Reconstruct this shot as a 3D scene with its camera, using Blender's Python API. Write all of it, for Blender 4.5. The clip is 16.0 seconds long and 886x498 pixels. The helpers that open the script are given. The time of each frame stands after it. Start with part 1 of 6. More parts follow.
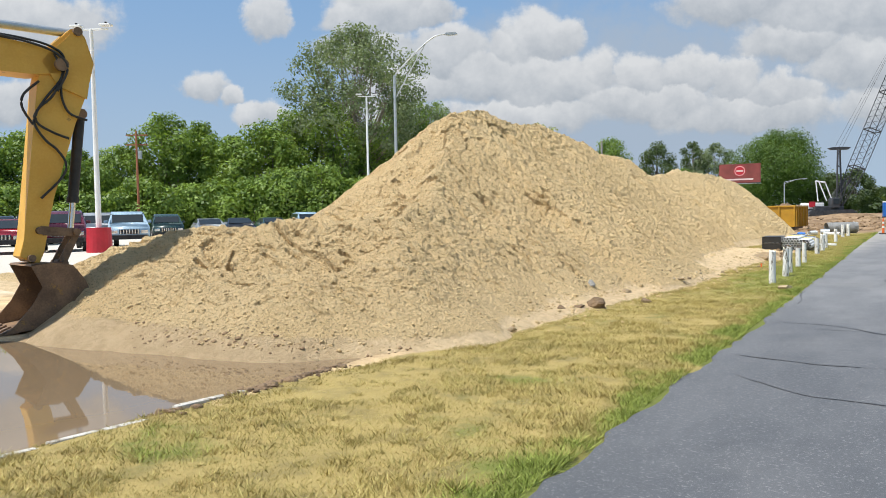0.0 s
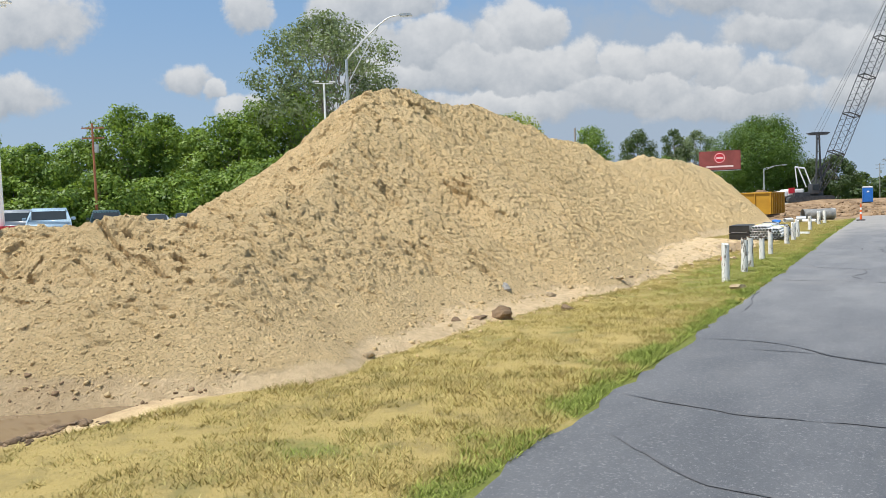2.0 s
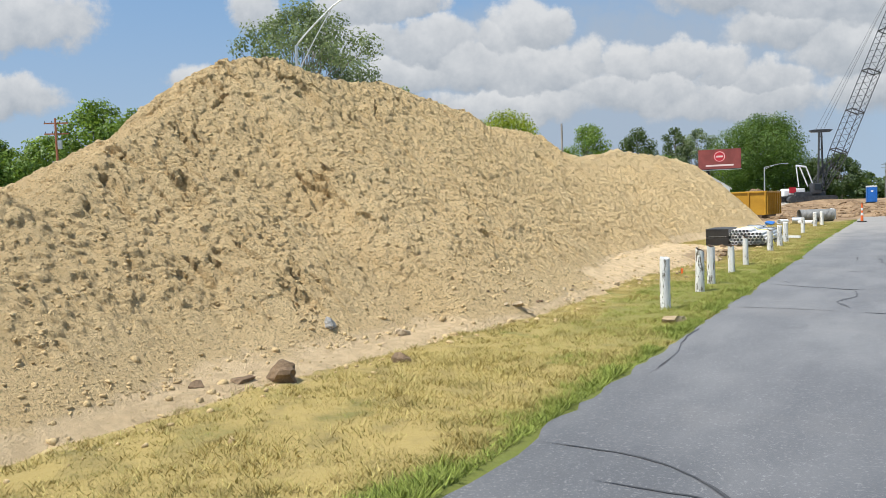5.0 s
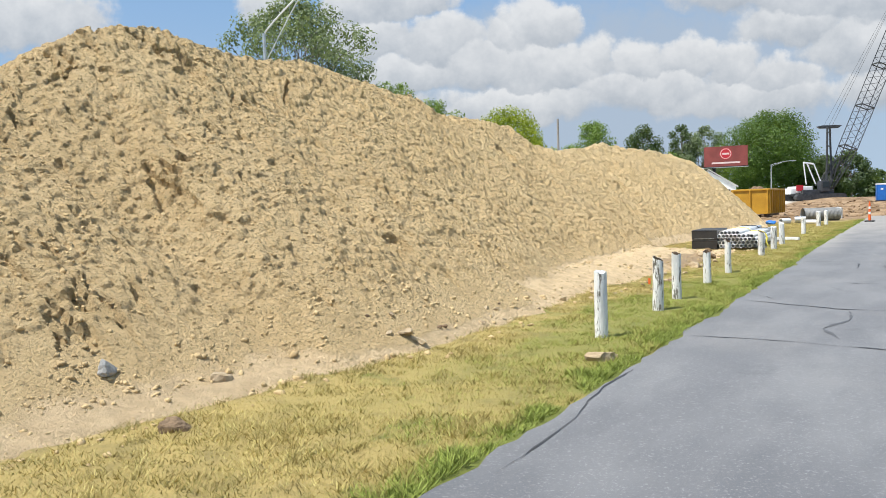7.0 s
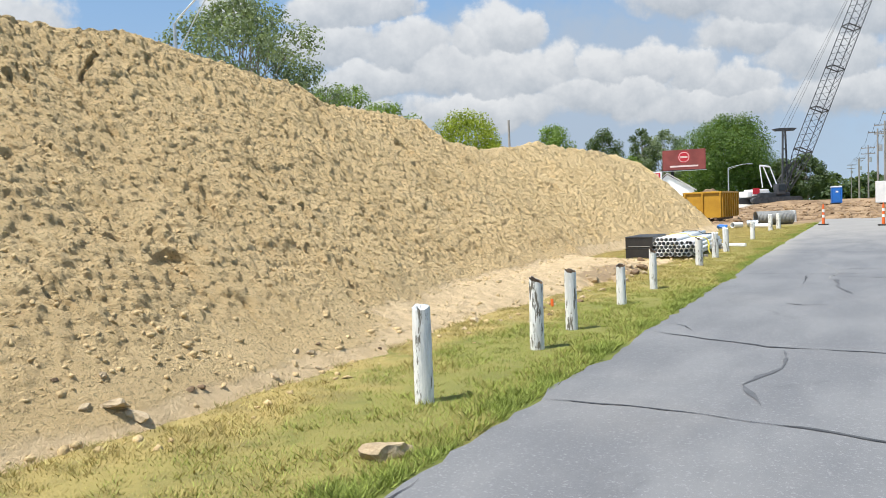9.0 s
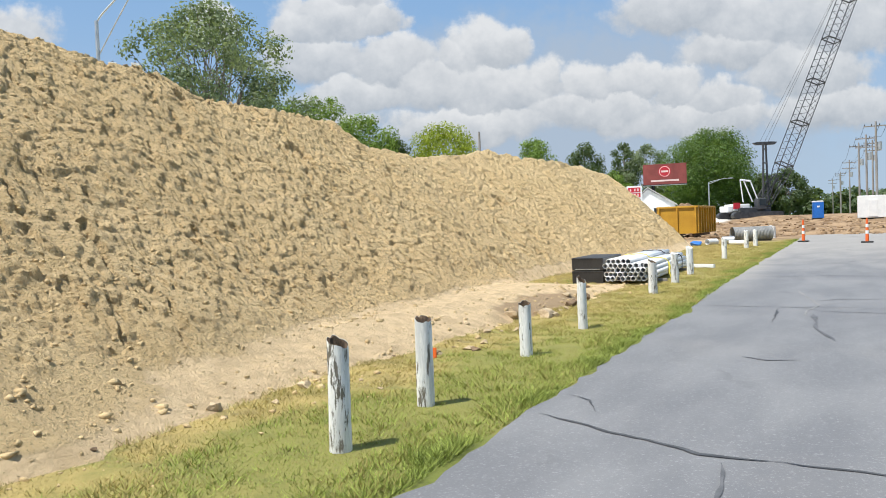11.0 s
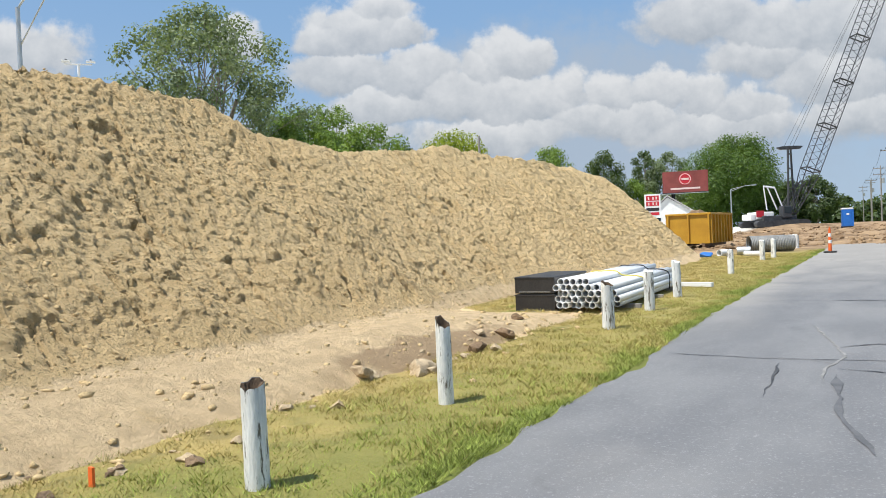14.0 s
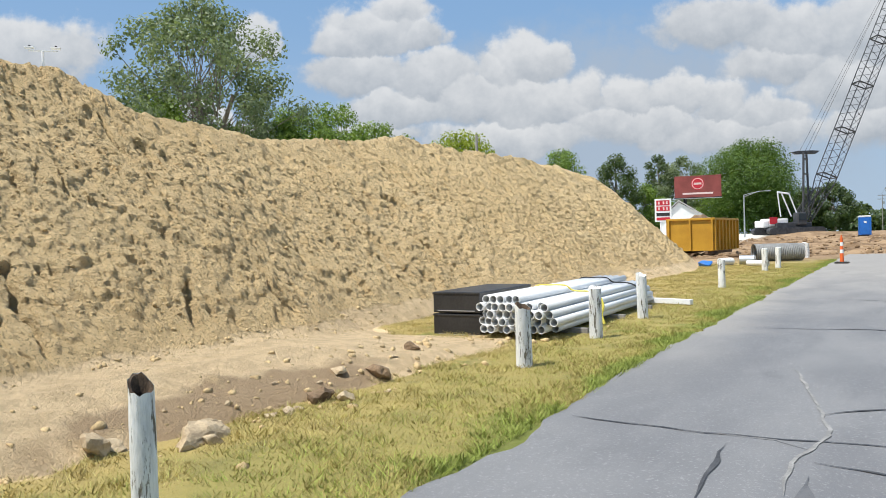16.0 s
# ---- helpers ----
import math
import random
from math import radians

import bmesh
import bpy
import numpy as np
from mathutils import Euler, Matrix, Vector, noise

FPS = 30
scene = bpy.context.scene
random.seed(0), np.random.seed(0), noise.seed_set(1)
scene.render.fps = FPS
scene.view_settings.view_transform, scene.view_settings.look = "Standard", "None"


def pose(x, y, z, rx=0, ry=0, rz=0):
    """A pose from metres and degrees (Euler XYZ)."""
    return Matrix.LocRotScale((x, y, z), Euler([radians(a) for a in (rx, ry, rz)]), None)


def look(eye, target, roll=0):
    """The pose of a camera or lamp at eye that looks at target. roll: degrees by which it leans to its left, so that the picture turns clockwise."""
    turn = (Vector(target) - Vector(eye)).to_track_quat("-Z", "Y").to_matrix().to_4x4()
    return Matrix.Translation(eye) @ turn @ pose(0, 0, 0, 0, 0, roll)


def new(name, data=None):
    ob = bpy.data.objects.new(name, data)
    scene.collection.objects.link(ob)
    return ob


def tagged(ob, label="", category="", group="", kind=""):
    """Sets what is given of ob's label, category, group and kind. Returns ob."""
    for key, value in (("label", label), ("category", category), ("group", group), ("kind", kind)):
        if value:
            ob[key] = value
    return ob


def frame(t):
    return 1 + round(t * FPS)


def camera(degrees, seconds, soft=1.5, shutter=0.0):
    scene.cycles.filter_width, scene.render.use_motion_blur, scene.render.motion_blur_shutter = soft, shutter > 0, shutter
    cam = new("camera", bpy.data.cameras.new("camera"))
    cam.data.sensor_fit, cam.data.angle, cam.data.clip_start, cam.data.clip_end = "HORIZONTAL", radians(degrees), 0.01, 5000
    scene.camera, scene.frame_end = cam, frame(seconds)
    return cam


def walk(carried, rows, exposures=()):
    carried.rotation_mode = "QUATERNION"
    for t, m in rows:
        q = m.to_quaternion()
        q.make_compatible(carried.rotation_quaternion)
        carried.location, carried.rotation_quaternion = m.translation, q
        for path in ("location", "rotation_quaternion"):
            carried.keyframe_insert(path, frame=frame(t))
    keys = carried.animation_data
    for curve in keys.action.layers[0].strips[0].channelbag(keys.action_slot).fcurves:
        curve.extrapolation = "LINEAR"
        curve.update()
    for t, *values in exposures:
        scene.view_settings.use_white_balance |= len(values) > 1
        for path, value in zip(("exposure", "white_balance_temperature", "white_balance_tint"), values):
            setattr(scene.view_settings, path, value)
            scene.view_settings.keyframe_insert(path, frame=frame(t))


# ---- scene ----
cam = camera(61.5, 16.0, soft=0.9)
PATH = [
    (0, (0.955, -0.26, 1.714), (-0.205, 1.368, 1.636), -1.2),
    (0.5, (0.99, 0.467, 1.709), (-0.167, 2.097, 1.628), -1.4),
    (1, (0.973, 1.195, 1.697), (-0.167, 2.836, 1.608), -1.7),
    (1.5, (0.995, 1.986, 1.701), (-0.133, 3.634, 1.605), -1.9),
    (2, (0.942, 2.799, 1.696), (-0.188, 4.446, 1.594), -2.0),
    (2.5, (0.933, 3.606, 1.683), (-0.207, 5.246, 1.584), -2.0),
    (3, (0.868, 4.387, 1.692), (-0.279, 6.023, 1.589), -1.9),
    (3.5, (0.845, 5.196, 1.687), (-0.303, 6.831, 1.586), -1.9),
    (4, (0.781, 5.985, 1.679), (-0.354, 7.627, 1.575), -2.0),
    (4.2, (0.782, 6.316, 1.678), (-0.351, 7.961, 1.574), -2.1),
    (6.3, (0.721, 9.484, 1.59), (-0.44, 11.109, 1.492), -1.8),
    (6.5, (0.712, 9.804, 1.604), (-0.453, 11.426, 1.504), -2.0),
    (7, (0.662, 10.603, 1.618), (-0.496, 12.23, 1.511), -1.9),
    (7.5, (0.628, 11.424, 1.603), (-0.512, 13.063, 1.494), -1.9),
    (8, (0.557, 12.274, 1.586), (-0.56, 13.929, 1.479), -2.0),
    (8.5, (0.531, 13.143, 1.571), (-0.57, 14.809, 1.465), -2.2),
    (9, (0.482, 13.984, 1.565), (-0.602, 15.661, 1.468), -2.2),
    (9.5, (0.425, 14.862, 1.552), (-0.649, 16.547, 1.466), -2.2),
    (10, (0.367, 15.709, 1.558), (-0.692, 17.404, 1.485), -2.1),
    (10.2, (0.342, 16.054, 1.566), (-0.711, 17.753, 1.498), -2.2),
    (12.3, (0.065, 19.641, 1.474), (-0.999, 21.333, 1.423), -1.9),
    (12.5, (0.03, 19.952, 1.452), (-1.043, 21.639, 1.403), -1.8),
    (13, (0.016, 20.72, 1.453), (-1.079, 22.393, 1.411), -1.9),
    (13.5, (-0.089, 21.517, 1.458), (-1.197, 23.182, 1.423), -2.2),
    (14, (-0.122, 22.319, 1.444), (-1.228, 23.985, 1.416), -2.4),
    (14.5, (-0.177, 23.081, 1.438), (-1.275, 24.752, 1.403), -2.6),
    (15, (-0.193, 23.878, 1.437), (-1.287, 25.552, 1.401), -2.5),
    (15.5, (-0.23, 24.647, 1.436), (-1.339, 26.311, 1.403), -2.1),
    (16, (-0.217, 25.449, 1.423), (-1.355, 27.094, 1.402), -1.5),
]
walk(cam, [(t, look(eye, target, roll)) for t, eye, target, roll in PATH],
     exposures=[(0, 0.32), (4, 0.28), (7, 0.45), (9, 0.48), (12.5, 0.40), (16, 0.37)])

# ---- world, sun ----
SUN_WAY = Vector((0.25, 0.42, -1.0)).normalized()
sun = new("sun", bpy.data.lights.new("sun", "SUN"))
sun.data.energy, sun.data.angle, sun.data.color = 4.7, radians(0.6), (1.0, 0.96, 0.885)
sun.matrix_world = look((0, 0, 60), Vector((0, 0, 60)) + SUN_WAY)


class Nodes:
    """Short hand for building node trees."""

    def __init__(self, tree):
        self.t = tree
        tree.nodes.clear()

    def add(self, kind, ins=None, **props):
        n = self.t.nodes.new(kind)
        for k, v in props.items():
            setattr(n, k, v)
        for k, v in (ins or {}).items():
            self.put(n.inputs[k], v)
        return n

    def put(self, sock, v):
        if isinstance(v, bpy.types.NodeSocket):
            self.t.links.new(v, sock)
        else:
            sock.default_value = v

    def math(self, op, a, b=0.0, c=0.0, clamp=False):
        n = self.add("ShaderNodeMath", {0: a, 1: b, 2: c}, operation=op)
        n.use_clamp = clamp
        return n.outputs[0]

    def vmath(self, op, a, b=(0, 0, 0)):
        n = self.add("ShaderNodeVectorMath", {0: a, 1: b}, operation=op)
        return n.outputs["Value" if op in ("LENGTH", "DOT_PRODUCT", "DISTANCE") else "Vector"]

    def step(self, v, lo, hi, a=0.0, b=1.0):
        n = self.add("ShaderNodeMapRange", {"Value": v, "From Min": lo, "From Max": hi, "To Min": a, "To Max": b}, interpolation_type="SMOOTHSTEP")
        return n.outputs[0]

    def noise(self, vec, scale, detail=5.0, rough=0.55, dist=0.0):
        return self.add("ShaderNodeTexNoise", {"Vector": vec, "Scale": scale, "Detail": detail, "Roughness": rough, "Distortion": dist}).outputs["Fac"]

    def mix(self, f, a, b):
        n = self.add("ShaderNodeMix", data_type="RGBA")
        self.put(n.inputs[0], f)
        self.put(n.inputs[6], a if isinstance(a, bpy.types.NodeSocket) else (*a[:3], 1))
        self.put(n.inputs[7], b if isinstance(b, bpy.types.NodeSocket) else (*b[:3], 1))
        return n.outputs[2]

    def xyz(self, vec):
        return self.add("ShaderNodeSeparateXYZ", {0: vec}).outputs

    def scaled(self, vec, s):
        return self.vmath("MULTIPLY", vec, s)


def make_sky():
    w = bpy.data.worlds.new("sky")
    w.use_nodes = True
    scene.world = w
    n = Nodes(w.node_tree)
    sky = n.add("ShaderNodeTexSky", sky_type="NISHITA", sun_disc=False)
    sky.sun_elevation = math.asin(-SUN_WAY.z)
    sky.sun_rotation = math.atan2(-SUN_WAY.x, -SUN_WAY.y)
    sky.air_density, sky.dust_density, sky.ozone_density = 1.0, 0.6, 2.0
    way = n.add("ShaderNodeTexCoord").outputs["Generated"]
    turn = n.add("ShaderNodeVectorRotate", {"Vector": way, "Angle": radians(-34.5)}, rotation_type="Z_AXIS").outputs[0]
    # cumulus ahead: puffs by bearing and rise, their half widths, and how white they are; noise breaks up their rims
    puffs = [(0.112, 0.241, 0.053, 0.038, 1.00), (0.140, 0.245, 0.032, 0.026, 1.00), (0.078, 0.226, 0.045, 0.030, 1.00), (-0.085, 0.286, 0.080, 0.036, 1.00), (-0.134, 0.272, 0.045, 0.026, 0.95), (-0.028, 0.277, 0.038, 0.026, 1.00),
             (-0.058, 0.309, 0.045, 0.026, 1.00), (-0.104, 0.231, 0.083, 0.029, 0.85), (-0.013, 0.221, 0.068, 0.034, 0.90), (0.055, 0.193, 0.083, 0.038, 0.95), (0.139, 0.180, 0.083, 0.038, 0.95), (-0.058, 0.181, 0.091, 0.030, 0.90),
             (0.192, 0.193, 0.036, 0.029, 1.00), (0.252, 0.182, 0.045, 0.027, 1.00), (0.313, 0.186, 0.045, 0.026, 1.00), (0.373, 0.177, 0.045, 0.030, 0.95), (0.434, 0.160, 0.053, 0.026, 0.90), (0.260, 0.150, 0.114, 0.026, 0.90),
             (0.396, 0.135, 0.121, 0.026, 0.85), (0.093, 0.135, 0.121, 0.026, 0.95), (-0.104, 0.145, 0.083, 0.017, 0.90), (0.389, 0.281, 0.106, 0.038, 0.80), (0.487, 0.264, 0.121, 0.049, 0.85), (0.582, 0.262, 0.114, 0.064, 0.85),
             (0.457, 0.224, 0.083, 0.029, 0.90), (0.555, 0.198, 0.098, 0.041, 0.90), (0.601, 0.144, 0.091, 0.034, 0.85), (-0.566, 0.274, 0.114, 0.045, 0.95), (-0.248, 0.278, 0.029, 0.027, 1.00), (-0.331, 0.190, 0.036, 0.020, 1.00),
             (-0.295, 0.176, 0.018, 0.014, 1.00), (-0.263, 0.149, 0.036, 0.018, 1.00), (-0.589, 0.169, 0.083, 0.030, 0.85)]
    tx, ty, tz = n.xyz(turn)
    deep = n.math("MAXIMUM", ty, 0.05)
    flat = n.add("ShaderNodeCombineXYZ", {0: n.math("DIVIDE", tx, deep), 1: n.math("DIVIDE", tz, deep)}).outputs[0]
    curl = n.add("ShaderNodeTexNoise", {"Vector": flat, "Scale": 16.0, "Detail": 6.0, "Roughness": 0.58}).outputs["Color"]
    bent = n.vmath("ADD", flat, n.scaled(n.vmath("SUBTRACT", curl, (0.5, 0.5, 0.5)), (0.075, 0.055, 0.0)))
    dens, shade = None, None
    for a, b, ra, rb, tone in puffs:
        d = n.add("ShaderNodeVectorMath", {0: bent, 1: (1 / ra, 1 / rb, 0), 2: (-a / ra, -b / rb, 0)}, operation="MULTIPLY_ADD").outputs[0]
        inside = n.math("SUBTRACT", 1.0, n.vmath("LENGTH", d))
        white = n.math("MULTIPLY_ADD", n.xyz(d)[1], 0.40 * tone, 0.70 * tone)
        if dens is None:
            dens, shade = inside, white
        else:
            more = n.step(n.math("SUBTRACT", inside, dens), -0.16, 0.16)
            shade = n.math("ADD", n.math("MULTIPLY", white, more), n.math("MULTIPLY", shade, n.math("SUBTRACT", 1.0, more)))
            dens = n.math("MAXIMUM", dens, inside)
    fine = n.noise(flat, 30.0, 7.0, 0.6)
    dens = n.math("ADD", dens, n.math("MULTIPLY", n.math("SUBTRACT", fine, 0.5), 0.9))
    near = n.step(dens, -0.22, 0.22)
    # elsewhere in the sky: scattered cloud of the same kind
    warp = n.scaled(turn, (1.0, 1.0, 1.7))
    wide = n.step(n.math("ADD", n.noise(warp, 3.4, 5.0, 0.5), n.math("MULTIPLY", n.math("SUBTRACT", n.noise(warp, 9.5, 8.0, 0.52), 0.5), 0.5)), 0.54, 0.64)
    ahead = n.math("MULTIPLY", n.step(ty, 0.55, 0.72), n.step(tz, 0.33, 0.42, 1.0, 0.0))
    cover = n.math("ADD", n.math("MULTIPLY", near, ahead), n.math("MULTIPLY", wide, n.math("SUBTRACT", 1.0, ahead)))
    lit = n.math("ADD", n.math("MULTIPLY", n.math("ADD", shade, n.math("MULTIPLY", n.math("SUBTRACT", fine, 0.5), 0.9)), ahead), n.math("MULTIPLY", 0.7, n.math("SUBTRACT", 1.0, ahead)), clamp=True)
    cloud = n.mix(lit, (0.47, 0.545, 0.64), (1.07, 1.09, 1.11))
    blue = n.add("ShaderNodeVectorMath", {0: sky.outputs[0], "Scale": 0.17}, operation="SCALE").outputs[0]
    low = n.step(n.xyz(way)[2], 0.02, 0.32, 0.82, 0.1)
    blue = n.mix(low, n.mix(0.72, blue, (0.34, 0.64, 1.08)), (0.62, 0.78, 0.97))
    veil = n.vmath("LENGTH", n.add("ShaderNodeVectorMath", {0: bent, 1: (2.6, 6.5, 0), 2: (-0.62, -0.93, 0)}, operation="MULTIPLY_ADD").outputs[0])
    veil = n.math("MULTIPLY", n.step(n.math("ADD", veil, n.math("MULTIPLY", n.math("SUBTRACT", fine, 0.5), 0.7)), 0.45, 1.15, 0.85, 0.0), ahead)
    blue = n.mix(veil, blue, (0.58, 0.70, 0.86))
    col = n.mix(n.math("MULTIPLY", cover, 0.94), blue, cloud)
    bg = n.add("ShaderNodeBackground", {"Color": col, "Strength": 0.54})
    n.add("ShaderNodeOutputWorld", {"Surface": bg.outputs[0]})


make_sky()

# ---- materials ----
def material(name, rough=0.9, metal=0.0):
    m = bpy.data.materials.new(name)
    m.use_nodes = True
    n = Nodes(m.node_tree)
    bsdf = n.add("ShaderNodeBsdfPrincipled", {"Roughness": rough, "Metallic": metal})
    n.add("ShaderNodeOutputMaterial", {"Surface": bsdf.outputs[0]})
    return m, n, bsdf


def place(n):
    return n.add("ShaderNodeTexCoord").outputs["Object"]


def bump(n, bsdf, height, strength, distance):
    b = n.add("ShaderNodeBump", {"Height": height, "Strength": strength, "Distance": distance})
    n.put(bsdf.inputs["Normal"], b.outputs[0])


def mottled(name, c1, c2, scale=3.0, fine=40.0, rough=0.8, metal=0.0, relief=0.3, depth=0.01, wear=None, wear_at=0.62, stretch=(1, 1, 1), rand=0.0):
    """A surface of two tones at a coarse and a fine scale, with fine relief, and worn or rusty patches if asked."""
    m, n, bsdf = material(name, rough, metal)
    p = n.scaled(place(n), stretch)
    if rand:
        p = n.vmath("ADD", p, n.scaled(n.add("ShaderNodeCombineXYZ", {0: n.add("ShaderNodeObjectInfo").outputs["Random"]}).outputs[0], (40, 0, 0)))
    a, b = n.noise(p, scale, 4.0), n.noise(p, fine, 6.0, 0.65)
    f = n.step(n.math("ADD", n.math("MULTIPLY", a, 0.6), n.math("MULTIPLY", b, 0.4)), 0.36, 0.64)
    col = n.mix(f, c1, c2)
    if wear:
        col = n.mix(n.step(n.noise(p, scale * 2.3, 8.0, 0.7), wear_at, wear_at + 0.06), col, wear)
    n.put(bsdf.inputs["Base Color"], col)
    n.put(bsdf.inputs["Roughness"], n.math("ADD", n.math("MULTIPLY", b, 0.24), rough - 0.12, clamp=True))
    bump(n, bsdf, b, relief, depth)
    return m


def glossy(name, color, rough=0.25, metal=0.0, coat=0.0):
    m, n, bsdf = material(name, rough, metal)
    p = place(n)
    n.put(bsdf.inputs["Base Color"], n.mix(n.step(n.noise(p, 2.5, 6.0, 0.6), 0.3, 0.75), color, tuple(c * 0.78 for c in color)))
    n.put(bsdf.inputs["Roughness"], n.math("ADD", n.math("MULTIPLY", n.noise(p, 12.0), 0.25), rough - 0.1, clamp=True))
    bsdf.inputs["Coat Weight"].default_value = coat
    return m


def green_share(n, p):
    """Where the verge is green: along the road's edge, among the posts and in patches."""
    x, y, z = n.xyz(p)
    s = n.math("ADD", n.math("ADD", x, 1.08), n.math("MULTIPLY", y, 0.059))
    patch = n.noise(p, 0.9, 4.0, 0.55)
    edge = n.step(n.math("ADD", s, n.math("MULTIPLY", n.math("SUBTRACT", patch, 0.5), 2.0)), -0.55, 0.05, 0.0, 0.92)
    posts = n.math("MULTIPLY", n.math("MULTIPLY", n.step(y, 13.0, 20.0, 0.0, 0.66), n.step(y, 25.0, 31.0, 1.0, 0.45)), n.step(n.math("ADD", s, n.math("MULTIPLY", patch, 3.2)), -0.75, 0.45))
    spots = n.step(n.noise(p, 0.55, 5.0, 0.6), 0.55, 0.72, 0.0, 0.75)
    return n.math("MAXIMUM", n.math("MAXIMUM", edge, posts), spots)


SAND_LIGHT, SAND, SAND_SHADE = (0.82, 0.62, 0.34), (0.71, 0.515, 0.26), (0.22, 0.145, 0.065)


def ground_material():
    m, n, bsdf = material("ground_soil", 0.95)
    p = place(n)
    x, y, z = n.xyz(p)
    fine = n.noise(p, 34.0, 7.0, 0.7)
    mid = n.noise(p, 2.2, 6.0, 0.6)
    straw = n.mix(fine, (0.29, 0.215, 0.07), (0.47, 0.365, 0.135))
    straw = n.mix(n.step(mid, 0.45, 0.7), straw, (0.24, 0.19, 0.07))
    lush = n.mix(fine, (0.08, 0.11, 0.016), (0.19, 0.225, 0.04))
    verge = n.mix(green_share(n, p), straw, lush)
    sand = n.mix(n.step(n.math("ADD", n.math("MULTIPLY", mid, 0.6), n.math("MULTIPLY", fine, 0.4)), 0.38, 0.6), (0.74, 0.555, 0.32), (0.58, 0.425, 0.24))
    wet = n.step(n.noise(n.vmath("ADD", p, (3.0, 9.0, 0)), 0.42, 4.0, 0.6), 0.56, 0.68, 0.0, 0.6)
    sand = n.mix(wet, sand, (0.25, 0.165, 0.09))
    sand = n.mix(n.step(n.vmath("LENGTH", n.scaled(n.vmath("ADD", n.vmath("ADD", p, n.scaled(n.add("ShaderNodeTexNoise", {"Vector": p, "Scale": 1.6, "Detail": 5.0}).outputs["Color"], (0.9, 2.2, 0))), (4.85, -30.9, 0)), (2.0, 0.46, 0))), 0.65, 1.0, 0.8, 0.0), sand, (0.34, 0.235, 0.135))
    # the line between bare sand and the verge
    line = n.math("ADD", n.math("SUBTRACT", -4.62, n.math("MULTIPLY", y, 0.013)), n.math("ADD", n.step(y, 4.0, 9.0, -0.5, 0.0), n.math("ADD", n.step(y, 31.5, 36.5, 0.0, -3.6), n.step(y, 19.0, 24.0, 0.0, -0.28))))
    rag = n.math("MULTIPLY", n.math("SUBTRACT", n.noise(p, 1.3, 6.0, 0.65), 0.5), 1.5)
    on = n.step(n.math("SUBTRACT", n.math("ADD", x, rag), line), -0.10, 0.14)
    col = n.mix(on, sand, verge)
    # past the end of the road lies churned red-brown earth, and pale concrete of the car park
    earth = n.mix(n.step(n.noise(p, 0.5, 7.0, 0.65), 0.35, 0.65), (0.15, 0.09, 0.045), (0.36, 0.245, 0.14))
    far = n.step(n.math("ADD", n.math("SUBTRACT", y, n.math("MULTIPLY", n.math("ADD", x, 4.0), 1.2)), n.math("MULTIPLY", mid, 9.0)), 66.0, 76.0)
    col = n.mix(far, col, earth)
    damp = n.math("MULTIPLY", n.math("MULTIPLY", n.step(y, 4.4, 5.6), n.step(y, 6.8, 7.8, 1.0, 0.0)), n.step(n.math("ADD", mid, n.math("MULTIPLY", fine, 0.3)), 0.42, 0.75, 0.25, 0.9))
    col = n.mix(n.math("MULTIPLY", damp, n.step(x, -5.4, -4.9, 1.0, 0.0)), col, (0.24, 0.16, 0.085))
    lot = n.step(n.math("ADD", x, n.math("MULTIPLY", mid, 1.5)), -20.0, -17.5, 1.0, 0.0)
    col = n.mix(lot, col, n.mix(fine, (0.50, 0.47, 0.41), (0.60, 0.57, 0.50)))
    wood = n.math("MAXIMUM", n.step(x, -76.0, -68.0, 1.0, 0.0), n.step(y, 165.0, 185.0))
    col = n.mix(wood, col, n.mix(fine, (0.06, 0.10, 0.02), (0.17, 0.2, 0.05)))
    n.put(bsdf.inputs["Base Color"], col)
    bump(n, bsdf, n.math("ADD", fine, n.math("MULTIPLY", mid, 2.0)), 0.7, 0.03)
    return m


